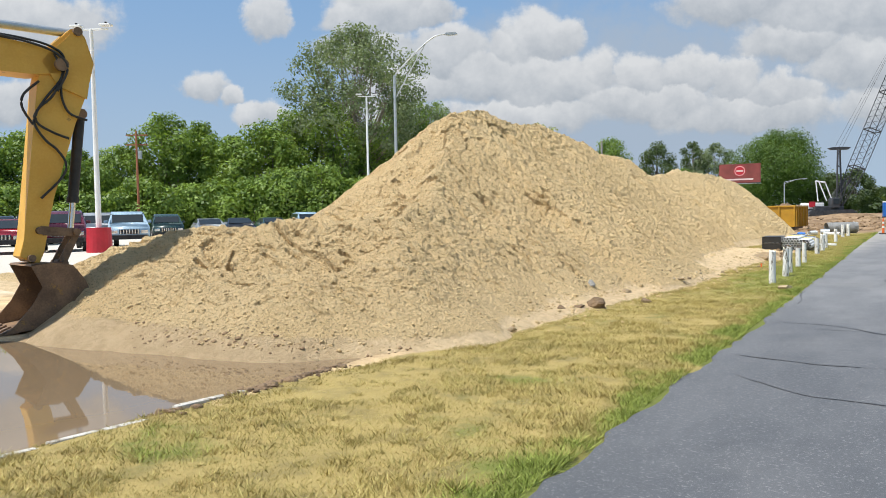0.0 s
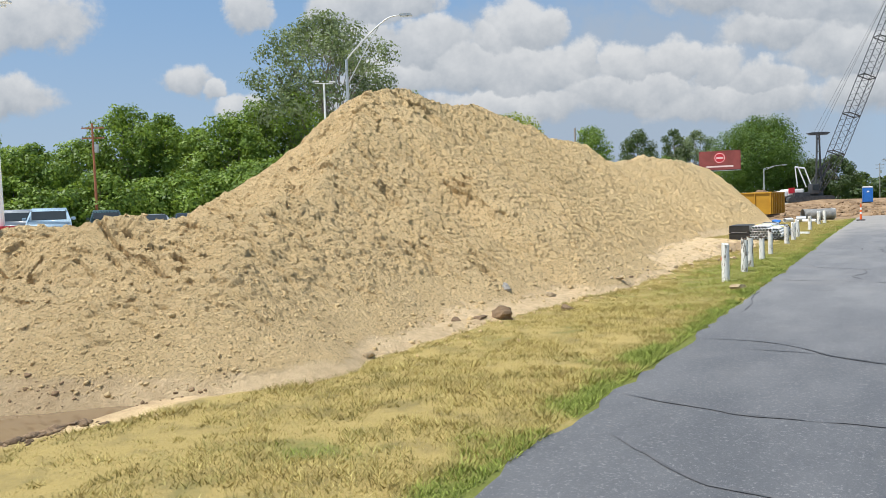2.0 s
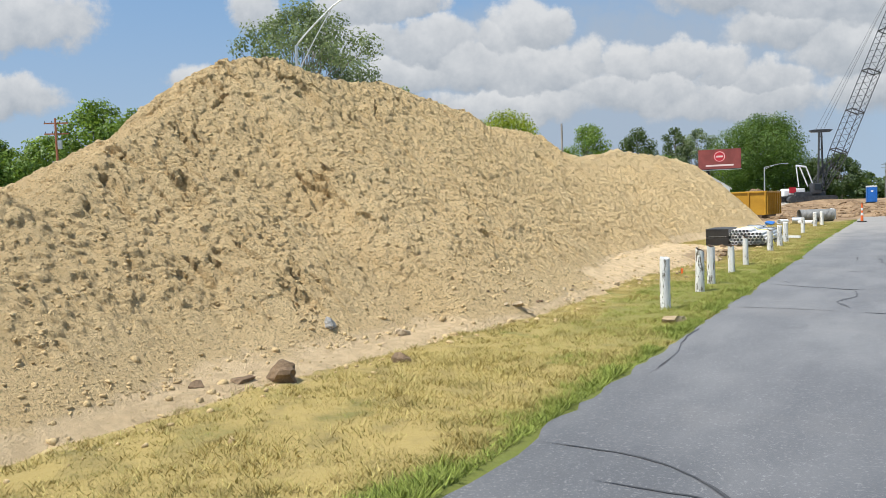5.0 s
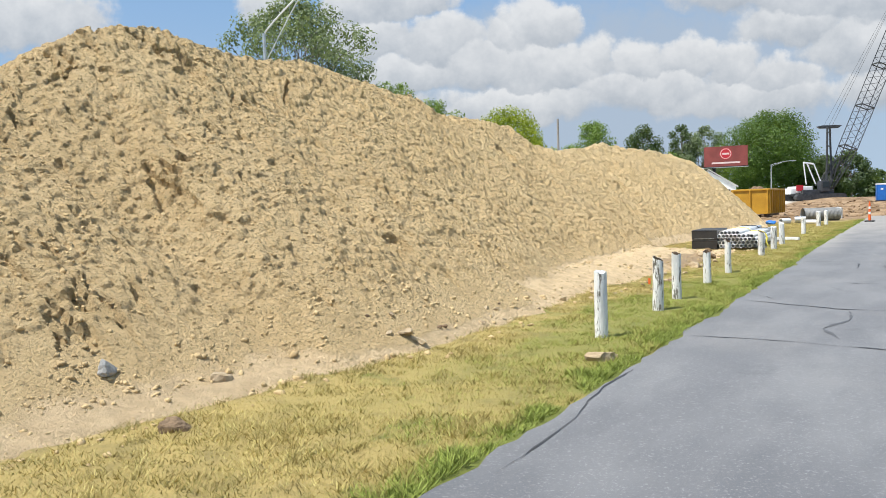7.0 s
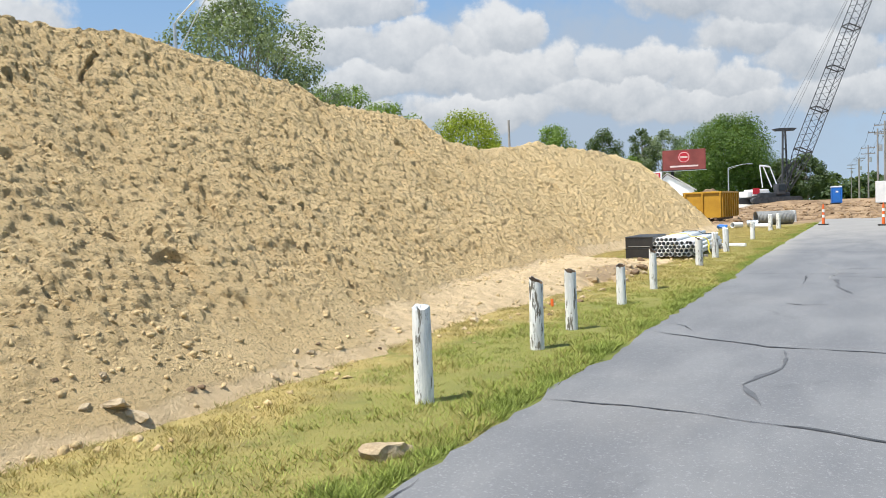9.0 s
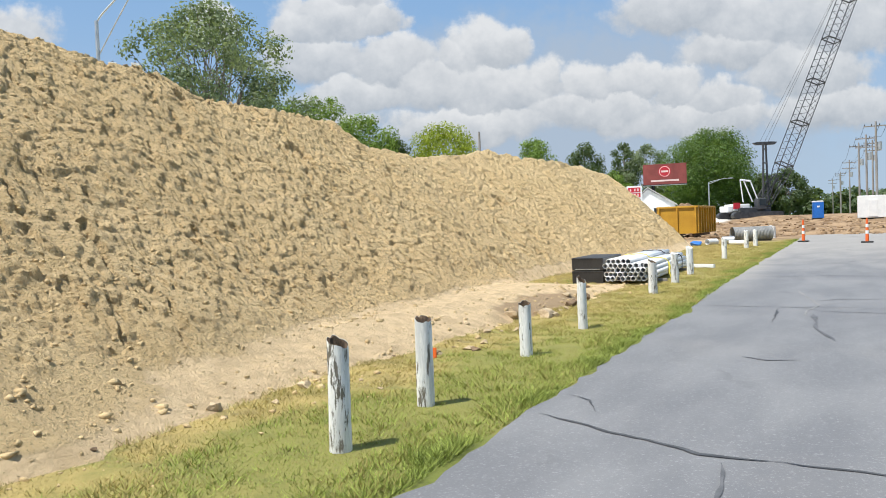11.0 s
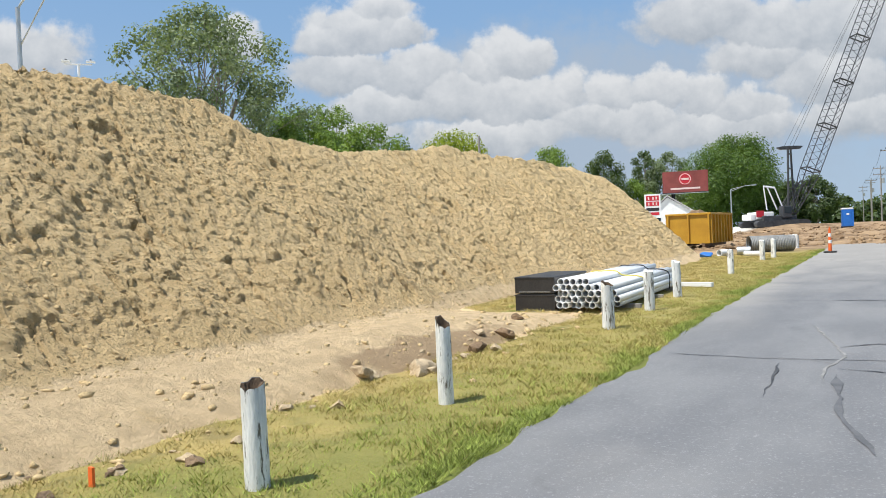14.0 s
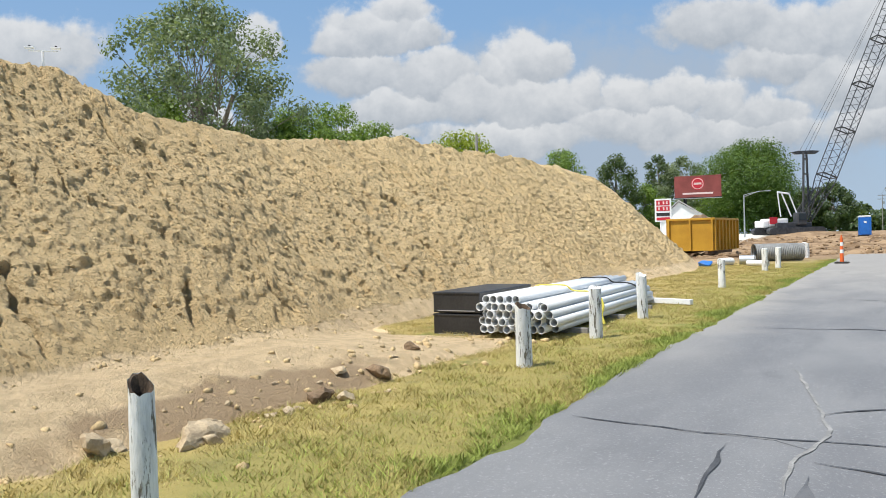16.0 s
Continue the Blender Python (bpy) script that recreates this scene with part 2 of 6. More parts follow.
def sand_material():
    m, n, bsdf = material("heaped_sand", 0.97)
    p = place(n)
    fine, mid, big = n.noise(p, 42.0, 8.0, 0.7), n.noise(p, 5.0, 7.0, 0.65), n.noise(p, 0.55, 4.0, 0.5)
    f = n.math("ADD", n.math("MULTIPLY", fine, 0.35), n.math("MULTIPLY", mid, 0.65))
    col = n.mix(n.step(f, 0.36, 0.62), SAND, (0.81, 0.60, 0.32))
    col = n.mix(n.step(big, 0.42, 0.68, 0.0, 0.55), col, SAND_LIGHT)
    # dark specks at two sizes paint the shade of small crevices into the sand's colour
    col = n.mix(n.step(n.noise(p, 9.0, 8.0, 0.75), 0.58, 0.70, 0.0, 0.45), col, SAND_SHADE)
    shade_speck = n.noise(p, 24.0, 6.0, 0.7)
    col = n.mix(n.step(shade_speck, 0.55, 0.61, 0.0, 0.55), col, SAND_SHADE)
    col = n.mix(n.step(n.noise(p, 55.0, 4.0, 0.6), 0.56, 0.66, 0.0, 0.5), col, (0.80, 0.63, 0.39))
    # the washed apron along the foot of the slope
    x, y, z = n.xyz(p)
    apron = n.math("MULTIPLY", n.math("MULTIPLY", n.math("SUBTRACT", -5.1, x), 0.24, clamp=True), n.step(y, 11.0, 15.0, 0.15, 1.0))
    ragged = n.math("MULTIPLY", n.math("SUBTRACT", n.noise(p, 1.6, 6.0, 0.65), 0.5), 0.34)
    washed = n.step(n.math("SUBTRACT", n.math("ADD", z, ragged), n.math("MINIMUM", apron, 0.24)), 0.10, 0.17, 1.0, 0.0)
    foot = n.mix(n.step(mid, 0.4, 0.62), (0.79, 0.60, 0.36), (0.66, 0.49, 0.285))
    foot = n.mix(n.step(n.xyz(p)[1], 6.3, 7.6, 0.4, 0.0), foot, (0.27, 0.18, 0.095))
    foot = n.mix(n.step(n.noise(p, 0.42, 4.0, 0.6), 0.58, 0.70, 0.0, 0.3), foot, (0.36, 0.25, 0.14))
    foot = n.mix(n.step(n.vmath("LENGTH", n.scaled(n.vmath("ADD", n.vmath("ADD", p, n.scaled(n.add("ShaderNodeTexNoise", {"Vector": p, "Scale": 1.6, "Detail": 5.0}).outputs["Color"], (0.9, 2.2, 0))), (4.85, -30.9, 0)), (2.0, 0.46, 0))), 0.65, 1.0, 0.8, 0.0), foot, (0.36, 0.245, 0.14))
    col = n.mix(washed, col, foot)
    n.put(bsdf.inputs["Base Color"], col)
    crumb = n.noise(p, 17.0, 9.0, 0.75, 0.4)
    rise = n.math("MULTIPLY", n.math("ADD", n.math("MULTIPLY", crumb, 1.6), n.math("MULTIPLY", fine, 0.5)), n.math("SUBTRACT", 1.0, n.math("MULTIPLY", washed, 0.35)))
    bump(n, bsdf, rise, 1.0, 0.085)
    return m


def asphalt_material():
    m, n, bsdf = material("worn_asphalt", 0.8)
    p = place(n)
    fine = n.noise(p, 130.0, 4.0, 0.7)
    mid = n.noise(n.scaled(p, (1.0, 0.35, 1.0)), 1.1, 6.0, 0.6)
    x, y, z = n.xyz(p)
    age = n.step(n.math("ADD", y, n.math("MULTIPLY", mid, 3.0)), 9.0, 20.0)
    col = n.mix(n.step(mid, 0.35, 0.68), n.mix(age, (0.070, 0.075, 0.085), (0.132, 0.135, 0.144)), n.mix(age, (0.105, 0.109, 0.118), (0.180, 0.182, 0.188)))
    col = n.mix(n.math("MULTIPLY", n.step(fine, 0.45, 0.75), 0.4), col, (0.25, 0.25, 0.25))
    col = n.mix(n.step(n.noise(p, 46.0, 3.0, 0.7), 0.56, 0.66, 0.0, 0.42), col, (0.34, 0.34, 0.34))
    dusty = n.math("MULTIPLY", n.step(n.math("ADD", y, n.math("MULTIPLY", mid, 12.0)), 40.0, 62.0), 0.55)
    dusty = n.math("ADD", dusty, n.math("MULTIPLY", n.step(n.noise(p, 0.35, 5.0, 0.6), 0.52, 0.72), 0.12))
    rim = n.math("ADD", n.math("ADD", x, 1.08), n.math("MULTIPLY", y, 0.059))
    drift = n.math("MULTIPLY", n.step(n.math("ADD", rim, n.math("MULTIPLY", n.noise(p, 0.7, 5.0, 0.6), 1.6)), 0.7, 1.9, 0.65, 0.0), n.step(y, 30.0, 40.0))
    col = n.mix(n.math("MAXIMUM", dusty, drift), col, (0.36, 0.335, 0.30))
    bent = n.vmath("ADD", p, n.scaled(n.add("ShaderNodeTexNoise", {"Vector": p, "Scale": 0.8, "Detail": 4.0}).outputs["Color"], (1.5, 1.5, 0)))
    smear = n.step(n.noise(n.scaled(bent, (1.3, 0.33, 1.0)), 1.1, 6.0, 0.6), 0.63, 0.70, 0.0, 0.3)
    col = n.mix(smear, col, (0.07, 0.072, 0.078))
    pale = n.step(n.noise(n.scaled(p, (2.0, 0.8, 1.0)), 4.5, 8.0, 0.8), 0.645, 0.70, 0.0, 0.55)
    col = n.mix(pale, col, (0.34, 0.34, 0.34))
    n.put(bsdf.inputs["Base Color"], col)
    n.put(bsdf.inputs["Roughness"], n.math("ADD", 0.62, n.math("MULTIPLY", fine, 0.3)))
    bump(n, bsdf, fine, 0.5, 0.006)
    return m


def grass_material():
    m, n, bsdf = material("verge_blades", 0.75)
    p = place(n)
    r = n.add("ShaderNodeNewGeometry").outputs["Random Per Island"]
    dry = n.mix(r, (0.30, 0.24, 0.065), (0.605, 0.50, 0.19))
    dry = n.mix(n.step(n.noise(p, 1.7, 5.0, 0.6), 0.42, 0.66, 0.0, 0.75), dry, (0.28, 0.24, 0.072))
    dry = n.mix(n.step(n.noise(p, 5.5, 5.0, 0.65), 0.50, 0.64, 0.0, 0.6), dry, (0.24, 0.17, 0.06))
    lush = n.mix(r, (0.11, 0.145, 0.02), (0.34, 0.405, 0.075))
    f = n.step(n.math("ADD", green_share(n, p), n.math("MULTIPLY", n.math("SUBTRACT", r, 0.5), 0.7)), 0.25, 0.75)
    n.put(bsdf.inputs["Base Color"], n.mix(f, dry, lush))
    return m


def leaf_material(name, dark, light):
    m = bpy.data.materials.new(name)
    m.use_nodes = True
    n = Nodes(m.node_tree)
    r = n.add("ShaderNodeNewGeometry").outputs["Random Per Island"]
    f = n.math("ADD", n.math("MULTIPLY", r, 0.45), n.step(n.noise(place(n), 0.45, 3.0), 0.38, 0.64, 0.0, 0.6), clamp=True)
    col = n.mix(f, dark, light)
    d = n.add("ShaderNodeBsdfPrincipled", {"Base Color": col, "Roughness": 0.55})
    t = n.add("ShaderNodeBsdfTranslucent", {"Color": n.mix(0.5, col, (0.25, 0.32, 0.03))})
    s = n.add("ShaderNodeMixShader", {0: 0.38, 1: d.outputs[0], 2: t.outputs[0]})
    n.add("ShaderNodeOutputMaterial", {"Surface": s.outputs[0]})
    return m


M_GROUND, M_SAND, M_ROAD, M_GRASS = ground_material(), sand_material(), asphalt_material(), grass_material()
M_LEAF = leaf_material("green_leaves", (0.055, 0.12, 0.018), (0.29, 0.42, 0.07))
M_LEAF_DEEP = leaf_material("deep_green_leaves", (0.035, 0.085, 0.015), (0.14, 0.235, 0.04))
M_LEAF_GREY = leaf_material("silvery_leaves", (0.07, 0.105, 0.045), (0.30, 0.36, 0.20))
M_LEAF_LIME = leaf_material("lime_leaves", (0.16, 0.22, 0.012), (0.42, 0.48, 0.03))
M_LEAF_DARK = leaf_material("dark_needles", (0.03, 0.06, 0.022), (0.11, 0.155, 0.065))
M_BARK = mottled("bark", (0.16, 0.13, 0.10), (0.30, 0.26, 0.21), 3.0, 30.0, 0.95, relief=0.7, depth=0.03, stretch=(1, 1, 0.3))
M_PAINT_POST = mottled("flaking_white_paint", (0.55, 0.56, 0.555), (0.85, 0.85, 0.83), 9.0, 60.0, 0.75, relief=0.7, depth=0.01, wear=(0.14, 0.125, 0.10), wear_at=0.54, stretch=(1, 1, 0.16), rand=1)
M_ROT = mottled("rotten_wood", (0.035, 0.022, 0.014), (0.13, 0.085, 0.05), 14.0, 70.0, 0.95, relief=0.8, depth=0.02)
M_ROCK = mottled("field_stone", (0.35, 0.265, 0.165), (0.54, 0.425, 0.275), 5.0, 40.0, 0.9, relief=0.7, depth=0.02, rand=1)
M_CLOD = mottled("dark_clod", (0.13, 0.085, 0.05), (0.27, 0.185, 0.11), 5.0, 40.0, 0.95, relief=0.8, depth=0.02, rand=1)
M_EARTH = mottled("tan_earth", (0.17, 0.105, 0.055), (0.36, 0.25, 0.145), 0.8, 20.0, 0.95, relief=0.7, depth=0.03)
M_GREYROCK = mottled("grey_stone", (0.24, 0.24, 0.23), (0.40, 0.39, 0.37), 5.0, 40.0, 0.9, relief=0.7, depth=0.02)
M_PVC = mottled("dusty_white_plastic", (0.66, 0.67, 0.67), (0.80, 0.81, 0.81), 2.0, 25.0, 0.45, relief=0.08, depth=0.002, wear=(0.5, 0.45, 0.37), wear_at=0.64, stretch=(1, 0.2, 1))
M_DARK = mottled("dark_inside", (0.012, 0.012, 0.013), (0.03, 0.03, 0.03), 5.0, 30.0, 0.8)
M_BLACK = mottled("black_sheet", (0.014, 0.014, 0.016), (0.035, 0.034, 0.033), 2.0, 30.0, 0.42, relief=0.1, depth=0.003)
M_YELLOW = mottled("faded_machine_yellow", (0.62, 0.34, 0.045), (0.70, 0.41, 0.07), 1.6, 24.0, 0.5, relief=0.1, depth=0.003, wear=(0.16, 0.09, 0.045), wear_at=0.66)
M_SKIP = mottled("skip_yellow", (0.42, 0.215, 0.014), (0.54, 0.295, 0.022), 1.2, 20.0, 0.55, relief=0.12, depth=0.004, wear=(0.24, 0.13, 0.05), wear_at=0.66)
M_RUST = mottled("worn_rusty_steel", (0.12, 0.075, 0.045), (0.26, 0.16, 0.09), 2.5, 30.0, 0.66, 0.12, relief=0.4, depth=0.006, wear=(0.33, 0.19, 0.06), wear_at=0.6)
M_CHROME = glossy("chromed_rod", (0.75, 0.76, 0.77), 0.2, 1.0)
M_RUBBER = mottled("black_rubber", (0.015, 0.015, 0.016), (0.035, 0.033, 0.03), 6.0, 50.0, 0.6)
M_STEEL = mottled("galvanised_steel", (0.42, 0.44, 0.45), (0.56, 0.58, 0.59), 3.0, 30.0, 0.42, 0.7, relief=0.1, depth=0.002)
M_WHITE = mottled("white_painted_metal", (0.72, 0.73, 0.73), (0.82, 0.82, 0.81), 2.0, 30.0, 0.45, relief=0.08, depth=0.002)
M_RED = glossy("red_paint", (0.52, 0.02, 0.035), 0.4)
M_ORANGE = glossy("orange_plastic", (0.83, 0.15, 0.03), 0.45)
M_BLUE = glossy("blue_plastic", (0.02, 0.16, 0.56), 0.4)
M_WOODPOLE = mottled("weathered_pole", (0.20, 0.185, 0.17), (0.32, 0.30, 0.275), 3.0, 40.0, 0.9, relief=0.4, depth=0.008, stretch=(1, 1, 0.15))
M_REDPOLE = mottled("reddish_pole", (0.27, 0.095, 0.05), (0.38, 0.15, 0.08), 3.0, 40.0, 0.85, relief=0.3, depth=0.006, stretch=(1, 1, 0.15))
M_LATTICE = mottled("dark_crane_paint", (0.035, 0.037, 0.042), (0.075, 0.078, 0.085), 3.0, 20.0, 0.5, 0.2)
M_GLASS = glossy("dark_window_glass", (0.02, 0.028, 0.035), 0.12)


# ---- mesh helpers ----
def from_arrays(name, verts, faces, mat, parent=None, label="", smooth=False):
    me = bpy.data.meshes.new(name)
    me.from_pydata(verts, [], faces)
    me.materials.append(mat)
    if smooth:
        me.polygons.foreach_set("use_smooth", [True] * len(me.polygons))
    ob = new(name, me)
    if parent:
        ob.parent = parent
    if label:
        tagged(ob, label)
    return ob


def part(name, bm, mat, parent=None, label="", smooth=False):
    """Links a bmesh as one mesh object under a thing or a part."""
    me = bpy.data.meshes.new(name)
    bmesh.ops.recalc_face_normals(bm, faces=bm.faces)
    bm.to_mesh(me)
    bm.free()
    me.materials.append(mat)
    if smooth:
        me.polygons.foreach_set("use_smooth", [True] * len(me.polygons))
    ob = new(name, me)
    if parent:
        ob.parent = parent
    if label:
        tagged(ob, label)
    return ob


def thing(name, m, label, category, group="", kind=""):
    """An empty at a thing's base."""
    ob = new(name)
    ob.empty_display_size = 0.2
    ob.matrix_world = m
    return tagged(ob, label, category, group, kind)


def box(sx, sy, sz, at=(0, 0, 0), bevel=0.0, m=None, bm=None):
    bm = bm or bmesh.new()
    out = bmesh.ops.create_cube(bm, size=1.0, matrix=(m or Matrix()) @ Matrix.Translation(at) @ Matrix.Diagonal((sx, sy, sz, 1)))
    if bevel:
        edges = list({e for v in out["verts"] for e in v.link_edges})
        bmesh.ops.bevel(bm, geom=edges, offset=bevel, segments=2, affect="EDGES", profile=0.6)
    return bm


def rod(a, b, r1, r2=None, sides=10, caps=True, bm=None):
    """A round bar from a to b."""
    bm = bm or bmesh.new()
    a, b = Vector(a), Vector(b)
    q = (b - a).to_track_quat("Z", "Y").to_matrix().to_4x4()
    bmesh.ops.create_cone(bm, cap_ends=caps, segments=sides, radius1=r1, radius2=r1 if r2 is None else r2, depth=(b - a).length,
                          matrix=Matrix.Translation((a + b) / 2) @ q)
    return bm


def hose(points, r, sides=8, bm=None):
    """A smooth bent tube through points."""
    bm = bm or bmesh.new()
    pts = [Vector(p) for p in points]
    fine = []
    for i in range(len(pts) - 1):
        p0, p1, p2, p3 = pts[max(i - 1, 0)], pts[i], pts[i + 1], pts[min(i + 2, len(pts) - 1)]
        for k in range(6):
            t = k / 6
            fine.append(0.5 * (2 * p1 + (p2 - p0) * t + (2 * p0 - 5 * p1 + 4 * p2 - p3) * t * t + (3 * p1 - p0 - 3 * p2 + p3) * t ** 3))
    fine.append(pts[-1])
    rings = []
    for i, p in enumerate(fine):
        d = (fine[min(i + 1, len(fine) - 1)] - fine[max(i - 1, 0)]).normalized()
        q = d.to_track_quat("Z", "Y")
        rings.append([bm.verts.new(p + q @ Vector((r * math.cos(2 * math.pi * k / sides), r * math.sin(2 * math.pi * k / sides), 0))) for k in range(sides)])
    for a, b in zip(rings, rings[1:]):
        for k in range(sides):
            bm.faces.new((a[k], a[(k + 1) % sides], b[(k + 1) % sides], b[k]))
    return bm


def slab(outline, depth, axis=(0, 1, 0), bevel=0.0):
    """A plate of a 2D outline (x, z), of a thickness along y, centred."""
    bm = bmesh.new()
    front = [bm.verts.new((x, -depth / 2, z)) for x, z in outline]
    back = [bm.verts.new((x, depth / 2, z)) for x, z in outline]
    bm.faces.new(front)
    bm.faces.new(back[::-1])
    k = len(outline)
    for i in range(k):
        bm.faces.new((front[i], back[i], back[(i + 1) % k], front[(i + 1) % k]))
    if bevel:
        bmesh.ops.bevel(bm, geom=bm.edges[:], offset=bevel, segments=2, affect="EDGES")
    return bm


# ---- noise on arrays ----
def hash2(i, j, seed):
    h = (i.astype(np.int64) * 374761393 + j.astype(np.int64) * 668265263 + seed * 1442695041) & 0x7FFFFFFF
    h = ((h ^ (h >> 13)) * 1274126177) & 0x7FFFFFFF
    return ((h ^ (h >> 16)) & 0xFFFFF) / 0xFFFFF


def vnoise(x, y, seed=0):
    i, j = np.floor(x), np.floor(y)
    u, v = x - i, y - j
    u, v = u * u * (3 - 2 * u), v * v * (3 - 2 * v)
    a, b = hash2(i, j, seed), hash2(i + 1, j, seed)
    c, d = hash2(i, j + 1, seed), hash2(i + 1, j + 1, seed)
    return (a * (1 - u) + b * u) * (1 - v) + (c * (1 - u) + d * u) * v


def fbm(x, y, octaves=4, seed=0, gain=0.5):
    out, amp, total = 0, 1.0, 0.0
    for k in range(octaves):
        out = out + amp * (vnoise(x * 2 ** k + 17.3 * k, y * 2 ** k - 9.1 * k, seed + k) - 0.5)
        total += amp
        amp *= gain
    return out / total


def lumps(x, y, size, seed=0, keep=0.6):
    """Rounded clods of about that size, on part of a jittered grid; 0 to 1."""
    gx, gy = x / size, y / size
    i, j = np.floor(gx), np.floor(gy)
    out = np.zeros_like(x)
    for di in (-1, 0, 1):
        for dj in (-1, 0, 1):
            a, b = i + di, j + dj
            cx, cy = a + 0.15 + 0.7 * hash2(a, b, seed), b + 0.15 + 0.7 * hash2(a, b, seed + 5)
            rad = 0.25 + 0.45 * hash2(a, b, seed + 9)
            on = hash2(a, b, seed + 13) < keep
            d2 = ((gx - cx) ** 2 + (gy - cy) ** 2) / rad ** 2
            out = np.maximum(out, np.where(on, np.sqrt(np.clip(1 - d2, 0, 1)) * rad * 1.5, 0))
    return out


# ---- ground ----
def smooth(lo, hi, v):
    t = np.clip((v - lo) / (hi - lo), 0, 1)
    return t * t * (3 - 2 * t)


def ground_height(x, y):
    x, y = np.asarray(x, float), np.asarray(y, float)
    z = 0.07 * smooth(29, 36, y) + 0.35 * smooth(70, 125, y) + 0.7 * smooth(-17, -27, x) * (1 - smooth(60, 90, y))
    # the hollow of the puddle
    z = z - 0.17 * smooth(0.0, 0.45, -4.98 - 0.07 * (y - 3) - x) * smooth(0.0, 0.9, 7.4 + 0.30 * (x + 5.3) + 1.1 * fbm(x * 0.7, y * 0.7, 3, 83) - y) * smooth(0.0, 1.5, x + 12.5)
    z = z + 0.75 * np.exp(-(((x + 16) / 10) ** 2 + ((y - 127) / 8) ** 2)) + 0.9 * smooth(140, 150, y) * (1 - smooth(158, 175, y))
    # churned earth past the road's end
    churn = np.maximum(smooth(71.5, 77, y), smooth(58, 66, y) * smooth(-7.2, -8.6, x) * 0.6) * (1 - smooth(125, 150, y)) * (1 - smooth(8, 20, np.abs(x + 6)))
    z = z + churn * (0.55 * np.maximum(fbm(x * 0.22, y * 0.22, 4, 31) + 0.08, 0) * 2.2 + 0.25 * lumps(x, y, 1.7, 33, 0.6))
    return z


def grid_sheet(name, xs, ys, fz, mat):
    X, Y = np.meshgrid(xs, ys)
    Z = fz(X, Y)
    co = np.stack([X.ravel(), Y.ravel(), Z.ravel()], 1)
    nx, ny = len(xs), len(ys)
    idx = np.arange(nx * ny).reshape(ny, nx)
    quads = np.stack([idx[:-1, :-1].ravel(), idx[:-1, 1:].ravel(), idx[1:, 1:].ravel(), idx[1:, :-1].ravel()], 1)
    me = bpy.data.meshes.new(name)
    me.vertices.add(len(co))
    me.vertices.foreach_set("co", co.ravel())
    me.loops.add(quads.size)
    me.loops.foreach_set("vertex_index", quads.ravel())
    me.polygons.add(len(quads))
    me.polygons.foreach_set("loop_start", np.arange(len(quads)) * 4)
    me.polygons.foreach_set("use_smooth", np.ones(len(quads), bool))
    me.update(calc_edges=True)
    me.materials.append(mat)
    return new(name, me)


def road_edge(y):
    return -1.08 - 0.059 * y


def uneven(x, y):
    z = ground_height(x, y)
    verge = smooth(-9.0, -6.5, x) * (1 - smooth(70, 80, y))
    off = np.asarray(road_edge(y)) - x
    z = z + verge * (0.05 * fbm(x * 0.8, y * 0.8, 4, 3) + 0.02 * lumps(x, y, 0.3, 7, 0.35) * (off > 2.2))
    under = smooth(0.05, -0.25, off)
    return z - 0.05 * under * (y < 76)


xs = np.concatenate([[-3000, -1200, -500, -250, -150], np.arange(-110, -12, 2.0), np.arange(-12, -0.9, 0.09), np.arange(-0.9, 12, 1.2), np.arange(12, 60, 6), [80, 150, 300, 800, 3000]])
ys = np.concatenate([[-3000, -900, -300, -120, -60, -30], np.arange(-20, -1, 1.5), np.arange(-1, 48, 0.11), np.arange(48, 76, 0.5), np.arange(76, 130, 0.8), np.arange(132, 190, 6), [220, 300, 500, 1000, 4000]])
ground = grid_sheet("ground", xs, ys, uneven, M_GROUND)
tagged(ground, "dry verge, bare sand and churned brown earth", "ground", kind="structure")

# ---- road ----
def road_height(x, y):
    off = x - road_edge(y)
    return np.where(off < 0.04, -0.06, 0.012 + 0.004 * fbm(x, y, 3, 5)) + 0.07 * smooth(29, 36, y)


